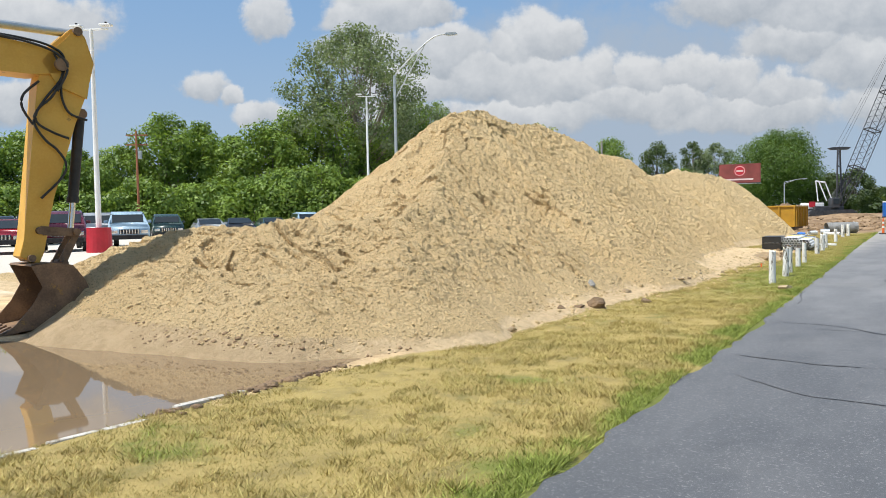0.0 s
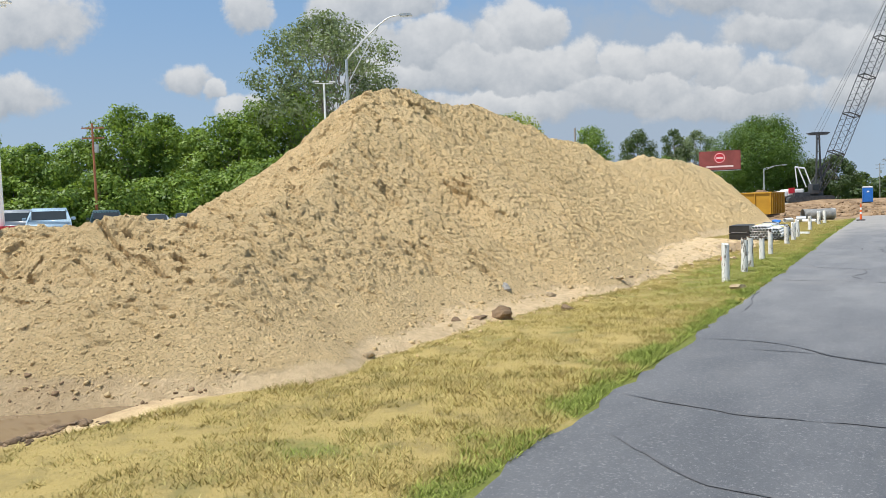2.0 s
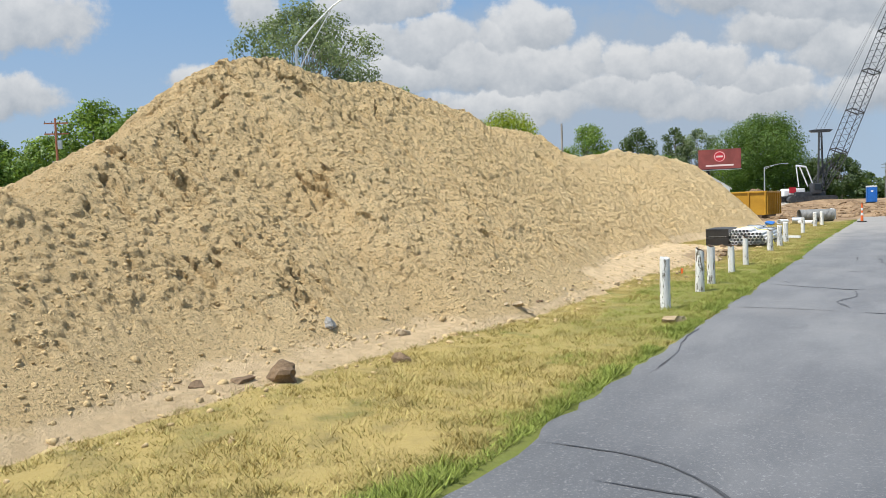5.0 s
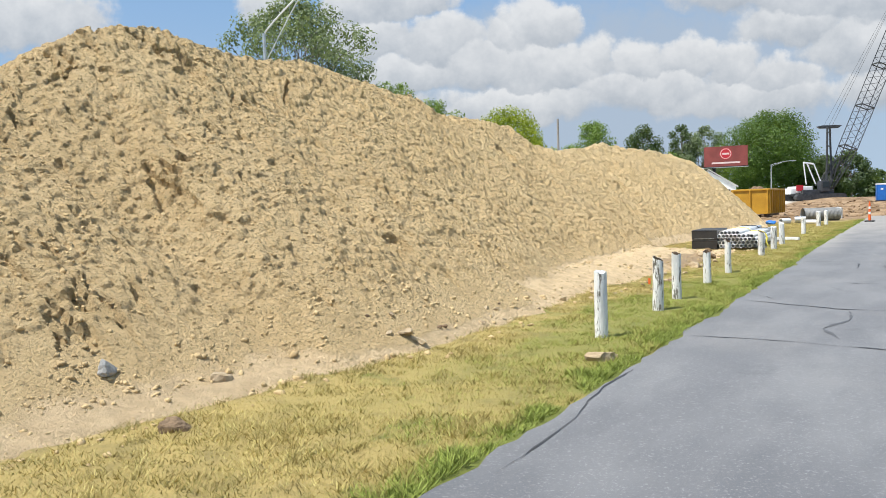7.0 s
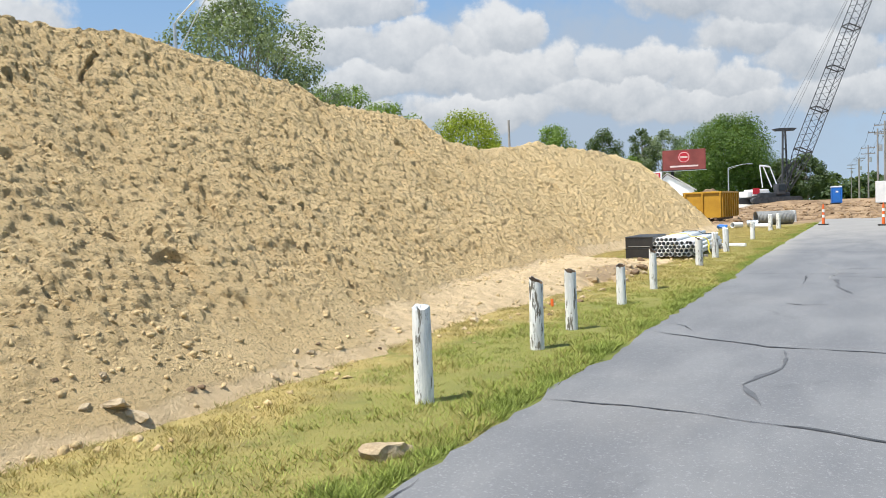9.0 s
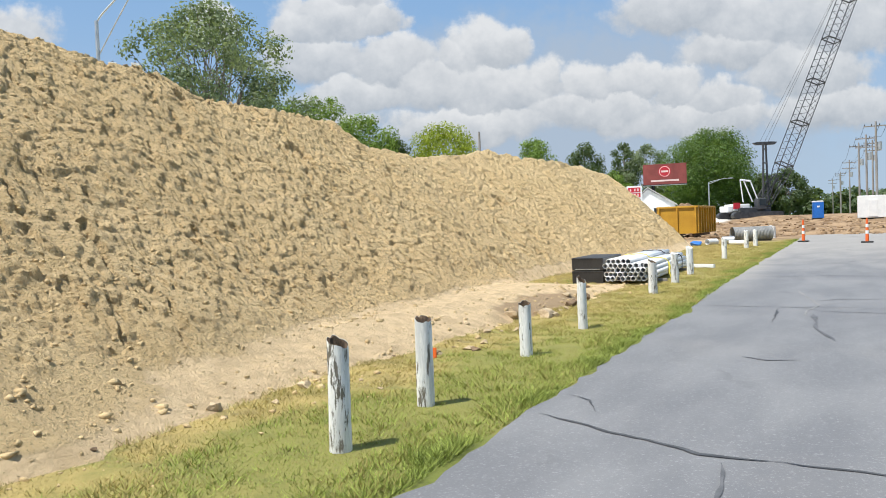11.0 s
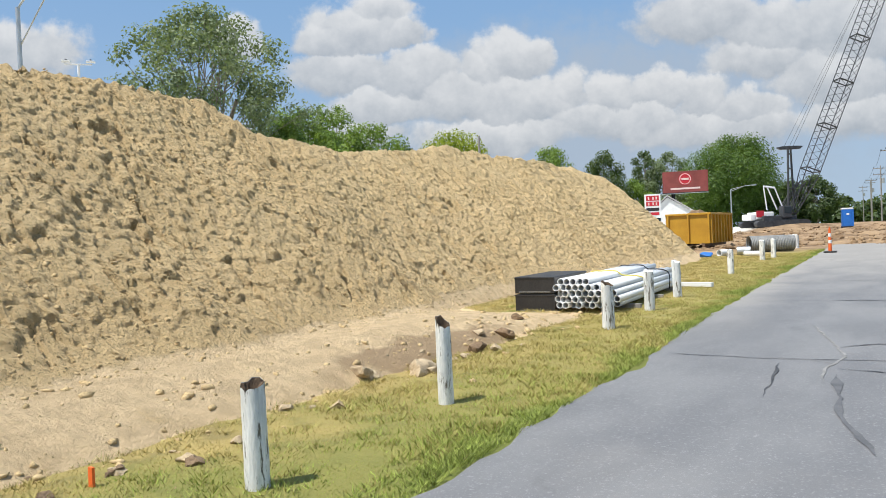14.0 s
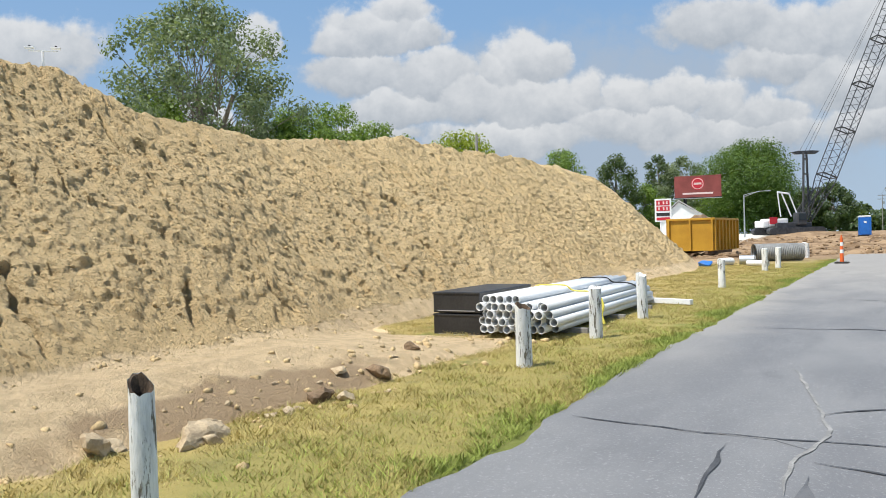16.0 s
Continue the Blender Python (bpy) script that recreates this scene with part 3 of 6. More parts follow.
M_TAR = mottled("crack_tar", (0.035, 0.036, 0.04), (0.075, 0.077, 0.082), 6.0, 60.0, 0.7)
M_FADED = mottled("faded_tar", (0.075, 0.078, 0.085), (0.12, 0.122, 0.13), 6.0, 60.0, 0.8)
M_CHALK = mottled("crack_filler", (0.17, 0.17, 0.168), (0.29, 0.285, 0.275), 6.0, 60.0, 0.9)
TAR, FADED, CHALK = (M_TAR, "black tar-sealed crack"), (M_FADED, "faded sealed crack"), (M_CHALK, "pale filled crack")
CRACKS = [(0.055, *TAR, [(-1.65, 12.1), (-0.95, 12.14), (-0.5, 11.95), (-0.1, 11.6), (0.4, 11.35), (2.6, 11.2)]), (0.035, *TAR, [(-1.02, 11.62), (-0.5, 11.65), (-0.15, 11.62)]),
          (0.05, *FADED, [(-1.5, 9.1), (-0.5, 8.9), (0.8, 9.0), (2.2, 8.7)]), (0.03, *FADED, [(-1.15, 7.87), (-0.23, 7.25), (2.0, 6.9)]),
          (0.05, *TAR, [(-2.15, 19.5), (-0.9, 19.5), (0.15, 19.4), (3.0, 19.2)]), (0.04, *TAR, [(-2.3, 22.95), (-0.9, 22.4), (0.0, 22.45), (3.0, 22.6)]),
          (0.06, *FADED, [(-0.75, 22.3), (-0.62, 21.4), (-0.8, 20.6), (-0.55, 19.9)]), (0.022, *TAR, [(-2.02, 17.5), (-1.92, 16.6), (-1.76, 15.65), (-1.7, 14.4)]),
          (0.045, *TAR, [(-2.75, 30.8), (-1.7, 30.75), (-1.0, 30.9), (-0.6, 30.95), (2.5, 30.6)]), (0.032, *CHALK, [(-1.58, 33.6), (-1.17, 31.9), (-0.98, 31.06), (-1.06, 30.29), (-0.99, 29.7)]),
          (0.055, *TAR, [(-0.99, 30.4), (-0.57, 30.33), (2.0, 30.2)]), (0.045, *TAR, [(-1.5, 30.6), (-1.43, 29.5), (-1.35, 28.8)]), (0.04, *TAR, [(-1.09, 31.6), (-0.69, 32.05), (2.0, 32.6)]),
          # the two wide FADED rows here are a dark stain and a tyre smear
          (0.11, *FADED, [(-1.3, 26.1), (-1.0, 25.95), (-0.7, 26.05)]), (0.09, *FADED, [(-0.98, 30.1), (-0.74, 28.5), (-0.5, 27.5)]), (0.05, *TAR, [(-2.3, 23.65), (-2.05, 23.55), (-1.9, 23.2)]),
          (0.02, *CHALK, [(-1.9, 30.72), (-1.2, 30.8), (-0.9, 30.6)]), (0.05, *FADED, [(-2.9, 36.5), (-1.2, 36.9), (1.5, 36.7)]), (0.05, *FADED, [(-3.2, 42.0), (-1.0, 41.5), (1.5, 42.0)])]


def make_road():
    ys = np.concatenate([np.arange(-60, -4, 4.0), np.arange(-4, 74.2, 0.2)])
    across = np.concatenate([[0.0, 0.035], np.linspace(0.05, 0.6, 6), np.linspace(0.9, 8.8, 22)])
    A, Y = np.meshgrid(across, ys)
    rag = 0.26 * fbm(Y * 1.1, Y * 0 + 2, 4, 8) + 0.16 * fbm(Y * 4.0, Y * 0, 3, 9)
    X = road_edge(Y) + A + rag * np.clip(1 - A, 0, 1)
    Z = np.where(A < 0.03, -0.07, 0.012 + 0.005 * fbm(X, Y, 3, 5)) + 0.07 * smooth(29, 36, Y)
    verts = np.stack([X.ravel(), Y.ravel(), Z.ravel()], 1)
    nx, ny = len(across), len(ys)
    idx = np.arange(nx * ny).reshape(ny, nx)
    q = np.stack([idx[:-1, :-1].ravel(), idx[:-1, 1:].ravel(), idx[1:, 1:].ravel(), idx[1:, :-1].ravel()], 1)
    ob = from_arrays("road", verts.tolist(), q.tolist(), M_ROAD, smooth=True)
    tagged(ob, "worn grey asphalt road with sealed cracks", "road", kind="structure")
    # sealed and open cracks, a stain and a tyre smear, each a thin ragged ribbon on the asphalt
    for i, (wide, mat, label, pts) in enumerate(CRACKS):
        fine = []
        for (ax, ay), (bx, by) in zip(pts, pts[1:]):
            k = max(3, int(math.hypot(bx - ax, by - ay) / 0.06))
            fine += [(ax + (bx - ax) * j / k, ay + (by - ay) * j / k) for j in range(k)]
        fine = np.array(fine + [pts[-1]])
        along = np.arange(len(fine)) * 0.06
        fine[:, 0] += 0.16 * fbm(along * 1.2, along * 0 + i, 4, 301 + i, 0.65)
        fine[:, 1] += 0.16 * fbm(along * 1.2, along * 0 + i, 4, 401 + i, 0.65)
        way = np.gradient(fine, axis=0)
        way /= np.hypot(way[:, 0], way[:, 1])[:, None] + 1e-9
        side = np.stack([-way[:, 1], way[:, 0]], 1)
        half = wide * 0.33 * np.clip(1.0 + 2.6 * fbm(along * 2.5, along * 0 + 3, 3, 501 + i), 0.18, 2.2)
        half *= np.clip(np.minimum(along, along[::-1]) / 0.4, 0.1, 1)
        verts, faces = [], []
        for j, (c, d, h) in enumerate(zip(fine, side, half)):
            for sgn in (-1, 1):
                x, y = c[0] + sgn * d[0] * h, c[1] + sgn * d[1] * h
                verts.append((x, y, 0.0185 + 0.07 * float(smooth(29, 36, y))))
            if j:
                faces.append((2 * j - 2, 2 * j - 1, 2 * j + 1, 2 * j))
        from_arrays("sealed_crack", verts, faces, mat, ob, label)


make_road()

# ---- puddle ----
def make_puddle():
    m, n, bsdf = material("muddy_water", 0.03)
    p = place(n)
    n.put(bsdf.inputs["Base Color"], n.mix(n.noise(p, 0.8, 4.0), (0.17, 0.118, 0.068), (0.22, 0.158, 0.098)))
    bsdf.inputs["IOR"].default_value = 1.45
    bump(n, bsdf, n.noise(n.scaled(p, (1, 1, 1)), 3.0, 2.0), 0.02, 0.02)
    xs, ys = np.arange(-13, -4.3, 0.3), np.arange(-3.0, 7.6, 0.3)
    ob = grid_sheet("puddle", xs, ys, lambda x, y: 0 * x - 0.045, m)
    tagged(ob, "muddy brown puddle beside the sand heap", "water", kind="structure")


make_puddle()

# ---- sand heap ----
RIDGE = [(-11.08, 17.37, 4.75), (-10.90, 18.64, 4.92), (-10.87, 20.10, 4.72), (-10.94, 21.65, 4.78), (-10.97, 23.97, 4.6), (-11.10, 26.37, 4.5), (-11.22, 27.81, 4.25), (-11.34, 29.53, 4.32),
         (-11.47, 31.62, 4.2), (-11.68, 32.94, 3.75), (-12.00, 34.74, 3.68), (-12.33, 38.48, 3.95), (-12.56, 41.74, 4.25), (-12.70, 45.87, 4.15), (-12.82, 49.51, 4.28), (-12.95, 54.88, 4.05), (-12.95, 57.09, 3.3)]
SPUR = [(-11.08, 17.37, 4.75), (-9.77, 14.73, 3.20), (-8.16, 12.28, 1.95), (-7.65, 10.61, 1.82), (-9.40, 9.02, 1.68), (-11.75, 8.13, 1.55), (-13.31, 7.93, 1.20), (-14.69, 7.83, 0.40)]
FOOT = [(-7.65, 10.61, 1.82), (-6.3, 8.5, 1.15), (-7.0, 7.6, 1.02), (-8.6, 7.2, 1.0), (-10.3, 7.15, 1.05), (-11.75, 7.5, 1.0)]
BACK = [(-11.08, 17.37, 4.75), (-11.71, 13.55, 2.38), (-11.98, 11.59, 1.62), (-11.76, 9.62, 1.55)]


def heap(x, y):
    h = np.full_like(x, -9.0)
    for line, slope in ((RIDGE, 0.90), (SPUR, 0.66), (FOOT, 0.62), (BACK, 0.72)):
        for (ax, ay, az), (bx, by, bz) in zip(line, line[1:]):
            dx, dy = bx - ax, by - ay
            t = np.clip(((x - ax) * dx + (y - ay) * dy) / (dx * dx + dy * dy), 0, 1)
            h = np.maximum(h, az + (bz - az) * t - slope * np.hypot(x - ax - t * dx, y - ay - t * dy))
    return h


# humps with a hollow below them on the heap's shoulder, and open cracks in its face
HUMPS = [(-7.75, 11.3, 0.50, 0.24), (-8.15, 14.0, 0.36, 0.20), (-6.9, 10.3, 0.30, 0.12), (-9.3, 9.3, 0.45, 0.16), (-10.3, 8.3, 0.40, 0.15), (-8.2, 8.9, 0.5, 0.12)]
SLITS = [((-10.85, 17.85), (-10.5, 18.2), 0.035), ((-10.5, 18.2), (-10.2, 19.2), 0.03), ((-10.35, 21.0), (-9.8, 20.4), 0.035), ((-7.75, 31.0), (-7.25, 30.7), 0.045), ((-8.05, 29.1), (-7.5, 28.9), 0.05),
         ((-7.35, 28.95), (-7.0, 28.85), 0.05), ((-9.6, 8.2), (-8.6, 7.2), 0.025), ((-10.2, 16.6), (-9.8, 16.0), 0.02), ((-10.6, 16.2), (-10.2, 15.5), 0.02)]


def heap_form(x, y):
    """The heap without its crust, and the height of what it lies on."""
    wob = 0.30 * fbm(x * 0.35, y * 0.35, 3, 11) + 0.16 * fbm(x * 1.0, y * 1.0, 3, 19)
    h = heap(x + 0.5 * fbm(x * 0.6, y * 0.6, 3, 12), y + 0.5 * fbm(x * 0.6, y * 0.6, 3, 14)) + wob
    for cx, cy, r, up in HUMPS:
        h = h + up * np.exp(-((x - cx) ** 2 + (y - cy) ** 2) / r ** 2) - 1.1 * up * np.exp(-((x - cx - 0.75 * r) ** 2 + (y - cy + 0.55 * r) ** 2) / (0.62 * r) ** 2)
    # a gently rising apron of washed sand
    g = ground_height(x, y) - 0.10 + 0.17 * smooth(-4.3, -5.0, x + 0.38 * smooth(19, 24, y)) * smooth(7.0, 10.0, y) * (1 - smooth(33.0, 36.0, y)) + 0.035 * fbm(x * 1.5, y * 1.5, 5, 71) + 0.02 * lumps(x, y, 0.24, 47, 0.25)
    g = g + np.clip((-5.1 - x) * 0.24, 0, 0.24) * smooth(11.0, 15.0, y) * (1 - smooth(31.0, 34.0, y))
    return h, g


def heap_crust(x, y):
    """A crust broken into clods of three sizes, runnels down the slope, pits and open cracks."""
    u, v = x + 0.16 * fbm(x * 3.5, y * 3.5, 3, 16), y + 0.16 * fbm(x * 3.5, y * 3.5, 3, 17)
    rough = 0.08 * fbm(u * 1.6, v * 1.6, 3, 21) + 0.03 * fbm(u * 6.0, v * 6.0, 2, 23)
    rough = rough + 0.022 * lumps(u, v, 0.36, 41, 0.25) + 0.030 * lumps(u, v, 0.19, 43, 0.45) + 0.046 * lumps(u, v, 0.115, 45, 0.70) + 0.026 * (vnoise(x * 24, y * 24, 27) - 0.5)
    loose = smooth(0.30, 0.62, vnoise(x * 0.45, y * 0.45, 58))
    rill = vnoise(u * 1.9, v * 12.0, 51) * vnoise(u * 1.5 + 5, v * 2.2, 52)
    slit = vnoise(u * 4.5, v * 15.0, 61) * vnoise(u * 3.0 + 9, v * 6.0, 62)
    rough = rough - 0.06 * smooth(0.52, 0.60, slit) - 0.12 * smooth(0.52, 0.59, rill) * loose
    for (ax, ay), (bx, by), w in SLITS:
        dx, dy = bx - ax, by - ay
        t = np.clip(((u - ax) * dx + (v - ay) * dy) / (dx * dx + dy * dy), 0, 1)
        rough = rough - 0.13 * smooth(w * 1.3, w * 0.5, np.hypot(u - ax - t * dx, v - ay - t * dy))
    return rough


def meet(h, g, k=0.05):
    return k * np.logaddexp(h / k, g / k)


def heap_height(x, y):
    h, g = heap_form(x, y)
    return meet(h + smooth(0.15, 0.9, h) * heap_crust(x, y), g)


def make_heap():
    """The crust stands out square to the slope."""
    xs = np.concatenate([np.arange(-22, -12.6, 0.3), np.arange(-12.6, -11.2, 0.06), np.arange(-11.2, -4.2, 0.027)])
    ys = np.concatenate([np.arange(4.6, 7, 0.04), np.arange(7, 33, 0.027), np.arange(33, 46, 0.05), np.arange(46, 66, 0.14)])
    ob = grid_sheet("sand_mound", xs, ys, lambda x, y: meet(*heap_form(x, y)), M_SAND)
    X, Y = np.meshgrid(xs, ys)
    h, g = heap_form(X, Y)
    dzy, dzx = np.gradient(heap(X, Y), ys, xs)
    out = smooth(0.15, 0.9, h) * heap_crust(X, Y) * smooth(-0.1, 0.15, h - g) / np.sqrt(1 + dzx ** 2 + dzy ** 2)
    co = np.stack([X - dzx * out, Y - dzy * out, meet(h, g) + out], 2)
    ob.data.vertices.foreach_set("co", co.ravel())
    ob.data.polygons.foreach_set("use_smooth", np.zeros(len(ob.data.polygons), bool))
    ob.data.update()
    tagged(ob, "long heap of loose tan sand with clods", "sand heap")


make_heap()


def gz(x, y):
    """The height of the ground, and of the heap where it lies."""
    a = np.array([[x]], float), np.array([[y]], float)
    z = float(uneven(*a)[0, 0])
    if -22 < x < -4.3 and 4.7 < y < 66:
        z = max(z, float(heap_height(*a)[0, 0]))
    return z


# ---- posts along the verge ----
def make_post(height, radius, slant, hollow, lean, seed):
    """A round painted post with an uneven, partly rotten top."""
    rnd = random.Random(seed)
    ob = thing("wooden_post", Matrix(), "short round wooden post in flaking white paint", "post", "posts along the verge")
    sides, rows = 18, 12
    verts, faces = [], []
    for k in range(rows + 1):
        f = k / rows
        for i in range(sides):
            a = 2 * math.pi * i / sides
            r = radius * (1.05 - 0.07 * f + 0.04 * math.sin(3 * a + seed) + rnd.uniform(-0.025, 0.025))
            z = -0.15 + f * (height + 0.15)
            if k == rows:
                z += abs(slant) * math.cos(a + 3.72 + 0.6 * math.sin(seed * 2.0)) * radius + rnd.uniform(-0.012, 0.012)
            verts.append((r * math.cos(a) + lean * f * height, r * math.sin(a), z))
    for k in range(rows):
        for i in range(sides):
            j = (i + 1) % sides
            faces.append((k * sides + i, k * sides + j, (k + 1) * sides + j, (k + 1) * sides + i))
    from_arrays("shaft", verts, faces, M_PAINT_POST, ob, smooth=True)
    top = verts[-sides:]
    cx, cy = sum(v[0] for v in top) / sides, sum(v[1] for v in top) / sides
    rim = [(cx + (v[0] - cx) * 0.99, cy + (v[1] - cy) * 0.99, v[2] - 0.004) for v in top]
    inner = [(cx + (v[0] - cx) * 0.72, cy + (v[1] - cy) * 0.72, v[2] - 0.006 + rnd.uniform(-0.01, 0.01)) for v in top]
    deep = [(cx + (v[0] - cx) * 0.5, cy + (v[1] - cy) * 0.5, v[2] - hollow + rnd.uniform(-0.02, 0.02)) for v in top]
    v = rim + inner + deep + [(cx, cy, min(d[2] for d in deep))]
    f = []
    for i in range(sides):
        j = (i + 1) % sides
        f += [(i, j, sides + j, sides + i), (sides + i, sides + j, 2 * sides + j, 2 * sides + i), (2 * sides + i, 2 * sides + j, 3 * sides)]
    from_arrays("rotten_top", v, f, M_ROT if hollow > 0.02 else M_PAINT_POST, ob, "dark rotten end grain" if hollow > 0.02 else "")
    return ob


POSTS = [(-3.00, 19.00, 0.80, 0.078, 0.20, 0.01, 0.000), (-3.18, 21.52, 0.78, 0.078, 0.45, 0.09, 0.015), (-3.33, 22.87, 0.76, 0.076, 0.26, 0.03, 0.000), (-3.535, 25.36, 0.62, 0.073, 0.33, 0.04, -0.015),
         (-3.76, 27.75, 0.72, 0.067, -0.75, 0.10, -0.010), (-4.11, 32.57, 0.66, 0.088, 0.39, 0.05, -0.010), (-4.25, 34.85, 0.68, 0.085, 0.26, 0.01, -0.010), (-4.50, 37.38, 0.72, 0.085, 0.33, 0.02, -0.030),
         (-5.07, 44.63, 0.70, 0.085, 0.20, 0.01, 0.000), (-5.88, 53.74, 0.78, 0.10, 0.20, 0.01, 0.000), (-5.83, 55.87, 0.78, 0.10, 0.20, 0.01, 0.000), (-6.64, 67.87, 0.75, 0.10, 0.20, 0.01, 0.000), (-7.11, 69.97, 0.75, 0.10, 0.20, 0.01, 0.010)]
for i, (x, y, h, r, slant, hollow, lean) in enumerate(POSTS):
    make_post(h, r, slant, hollow, lean, i + 1).matrix_world = pose(x, y, gz(x, y))

# ---- stacked pipes and the black bundle ----
def make_pipe(length, r, seed):
    bm = bmesh.new()
    n = 20
    rings = []
    for y, rr in ((0, r * 0.86), (0, r), (length, r), (length, r * 0.86)):
        rings.append([bm.verts.new((rr * math.cos(2 * math.pi * k / n), y, rr * math.sin(2 * math.pi * k / n))) for k in range(n)])
    inner = [[bm.verts.new((r * 0.86 * math.cos(2 * math.pi * k / n), y, r * 0.86 * math.sin(2 * math.pi * k / n))) for k in range(n)] for y in (0.0, length)]
    for a, b in ((rings[0], rings[1]), (rings[1], rings[2]), (rings[2], rings[3])):
        for k in range(n):
            bm.faces.new((a[k], a[(k + 1) % n], b[(k + 1) % n], b[k]))
    for k in range(n):
        bm.faces.new((inner[0][k], inner[1][k], inner[1][(k + 1) % n], inner[0][(k + 1) % n]))
    me = bpy.data.meshes.new("pipe")
    bmesh.ops.recalc_face_normals(bm, faces=bm.faces)
    bm.to_mesh(me)
    bm.free()
    me.materials.append(M_PVC)
    me.polygons.foreach_set("use_smooth", [p.normal.y ** 2 < 0.5 for p in me.polygons])
    return me


def make_pipe_stack():
    r, L = 0.0575, 5.3
    me = make_pipe(L, r, 1)
    stack = thing("pipe_stack", pose(-5.70, 34.25, 0.05, 0, 0, 5.5), "strapped stack of long white plastic pipes on the verge", "pipes")
    rnd = random.Random(4)
    rows = [(0.5, 9), (0.0, 10), (0.5, 9), (0.0, 9), (0.5, 5)]
    for k, (off, count) in enumerate(rows):
        for i in range(count):
            ob = new("pipe", me)
            ob.parent = stack
            ob.matrix_basis = pose((off + i) * 2 * r * 1.01, rnd.uniform(-0.06, 0.08) + 0.25 * (i > 6) * rnd.random(), 0.09 + r + k * r * 1.745, 0, rnd.uniform(0, 360), rnd.uniform(-0.2, 0.2))
    for y in (0.9, 2.8, 4.6):
        part("dunnage", box(1.45, 0.09, 0.09, (0.53, y, 0.045), 0.006), M_WOODPOLE, stack, "wooden bearer")
    for y, m in ((2.0, M_STRAP), (4.2, M_DARK)):
        pts = [(-0.07, y, 0.10), (-0.07, y, 0.35), (0.02, y, 0.60), (0.25, y, 0.625), (0.52, y, 0.62), (0.66, y, 0.54), (0.95, y, 0.52), (1.10, y, 0.42), (1.10, y, 0.10)]
        part("strap", hose(pts, 0.013, 6), m, stack, "tie-down strap")
    part("strap_end", hose([(1.10, 2.0, 0.42), (1.15, 1.95, 0.3), (1.14, 1.9, 0.17), (1.19, 1.86, 0.04)], 0.022, 6), M_STRAP, stack, "loose yellow strap end")


M_STRAP = mottled("yellow_webbing", (0.50, 0.42, 0.05), (0.66, 0.58, 0.10), 8.0, 60.0, 0.7)
make_pipe_stack()


def make_black_bundle():
    b = thing("panel_bundle", pose(-6.19, 34.38, gz(-6.2, 34.6) - 0.02, 0, 0, 5.5), "two stacked black plastic-wrapped crates", "crate")
    for z, h in ((0.0, 0.33), (0.345, 0.30)):
        c = part("crate", box(0.76, 1.9, h, (0, 0.95, z + h / 2), 0.015), M_BLACK, b)
        part("lip", box(0.775, 1.92, 0.022, (0, 0.95, z + h - 0.02), 0.004), M_BLACK, c, "paler rim")
        part("edge_strip", box(0.60, 0.012, 0.012, (0, -0.008, z + 0.03)), M_STEEL, c, "thin bright seam")


make_black_bundle()

timber = thing("timber_offcut", pose(-5.0, 39.9, gz(-5.0, 39.9) + 0.04, 0, 0, -14), "pale square timber lying on grass", "timber")
part("beam", box(1.25, 0.11, 0.10, (0, 0, 0.03), 0.008), M_WHITE, timber)


# ---- stones and clods ----
def make_stone(name, size, mat, seed, label, category="stone"):
    rnd = np.random.RandomState(seed)
    bm = bmesh.new()
    bmesh.ops.create_icosphere(bm, subdivisions=3, radius=1.0)
    dirs = rnd.normal(size=(9, 3))
    dirs /= np.linalg.norm(dirs, axis=1)[:, None]
    cuts = rnd.uniform(0.30, 0.85, 9)
    for v in bm.verts:
        p = v.co.copy()
        for d, c in zip(dirs, cuts):
            over = p.dot(Vector(d)) - c
            if over > 0:
                p -= Vector(d) * over * 0.9
        p *= 1 + 0.22 * noise.noise(p * 2 + Vector((seed, 0, 0))) + 0.12 * noise.noise(p * 6 + Vector((0, seed, 0)))
        v.co = Vector((p.x * size[0], p.y * size[1], p.z * size[2]))
    ob = part(name, bm, mat, smooth=False)
    return tagged(ob, label, category, "stones at the foot of the heap")


STONES = [(-4.78, 12.63, (0.24, 0.17, 0.15), M_CLOD, "clod"), (-4.31, 13.96, (0.13, 0.10, 0.08), M_CLOD, "clod"), (-5.11, 15.04, (0.12, 0.09, 0.12), M_ROCK, "stone"), (-5.54, 14.15, (0.14, 0.11, 0.08), M_GREYROCK, "grey"),
          (-2.47, 17.78, (0.21, 0.15, 0.11), M_ROCK, "stone"), (-4.70, 17.33, (0.15, 0.11, 0.07), M_ROCK, "stone"), (-4.81, 28.92, (0.27, 0.17, 0.15), M_ROCK, "stone"), (-5.14, 28.30, (0.28, 0.13, 0.14), M_ROCK, "stone"),
          (-4.97, 30.30, (0.20, 0.15, 0.13), M_CLOD, "clod"), (-4.78, 30.49, (0.13, 0.10, 0.09), M_ROCK, "stone"), (-5.06, 29.16, (0.14, 0.10, 0.09), M_ROCK, "stone"), (-4.59, 27.25, (0.14, 0.10, 0.07), M_ROCK, "stone"), (-4.71, 9.43, (0.12, 0.09, 0.07), M_ROCK, "stone"),
          (-4.92, 12.29, (0.13, 0.1, 0.07), M_CLOD, "clod"), (-5.12, 11.90, (0.1, 0.09, 0.06), M_CLOD, "clod"), (-5.13, 31.35, (0.2, 0.12, 0.12), M_CLOD, "clod"), (-5.49, 32.39, (0.12, 0.1, 0.09), M_CLOD, "clod")]
WORDS = {"clod": "dark brown clod of damp earth", "stone": "rounded tan field stone in dry grass", "grey": "angular grey stone on the sand"}
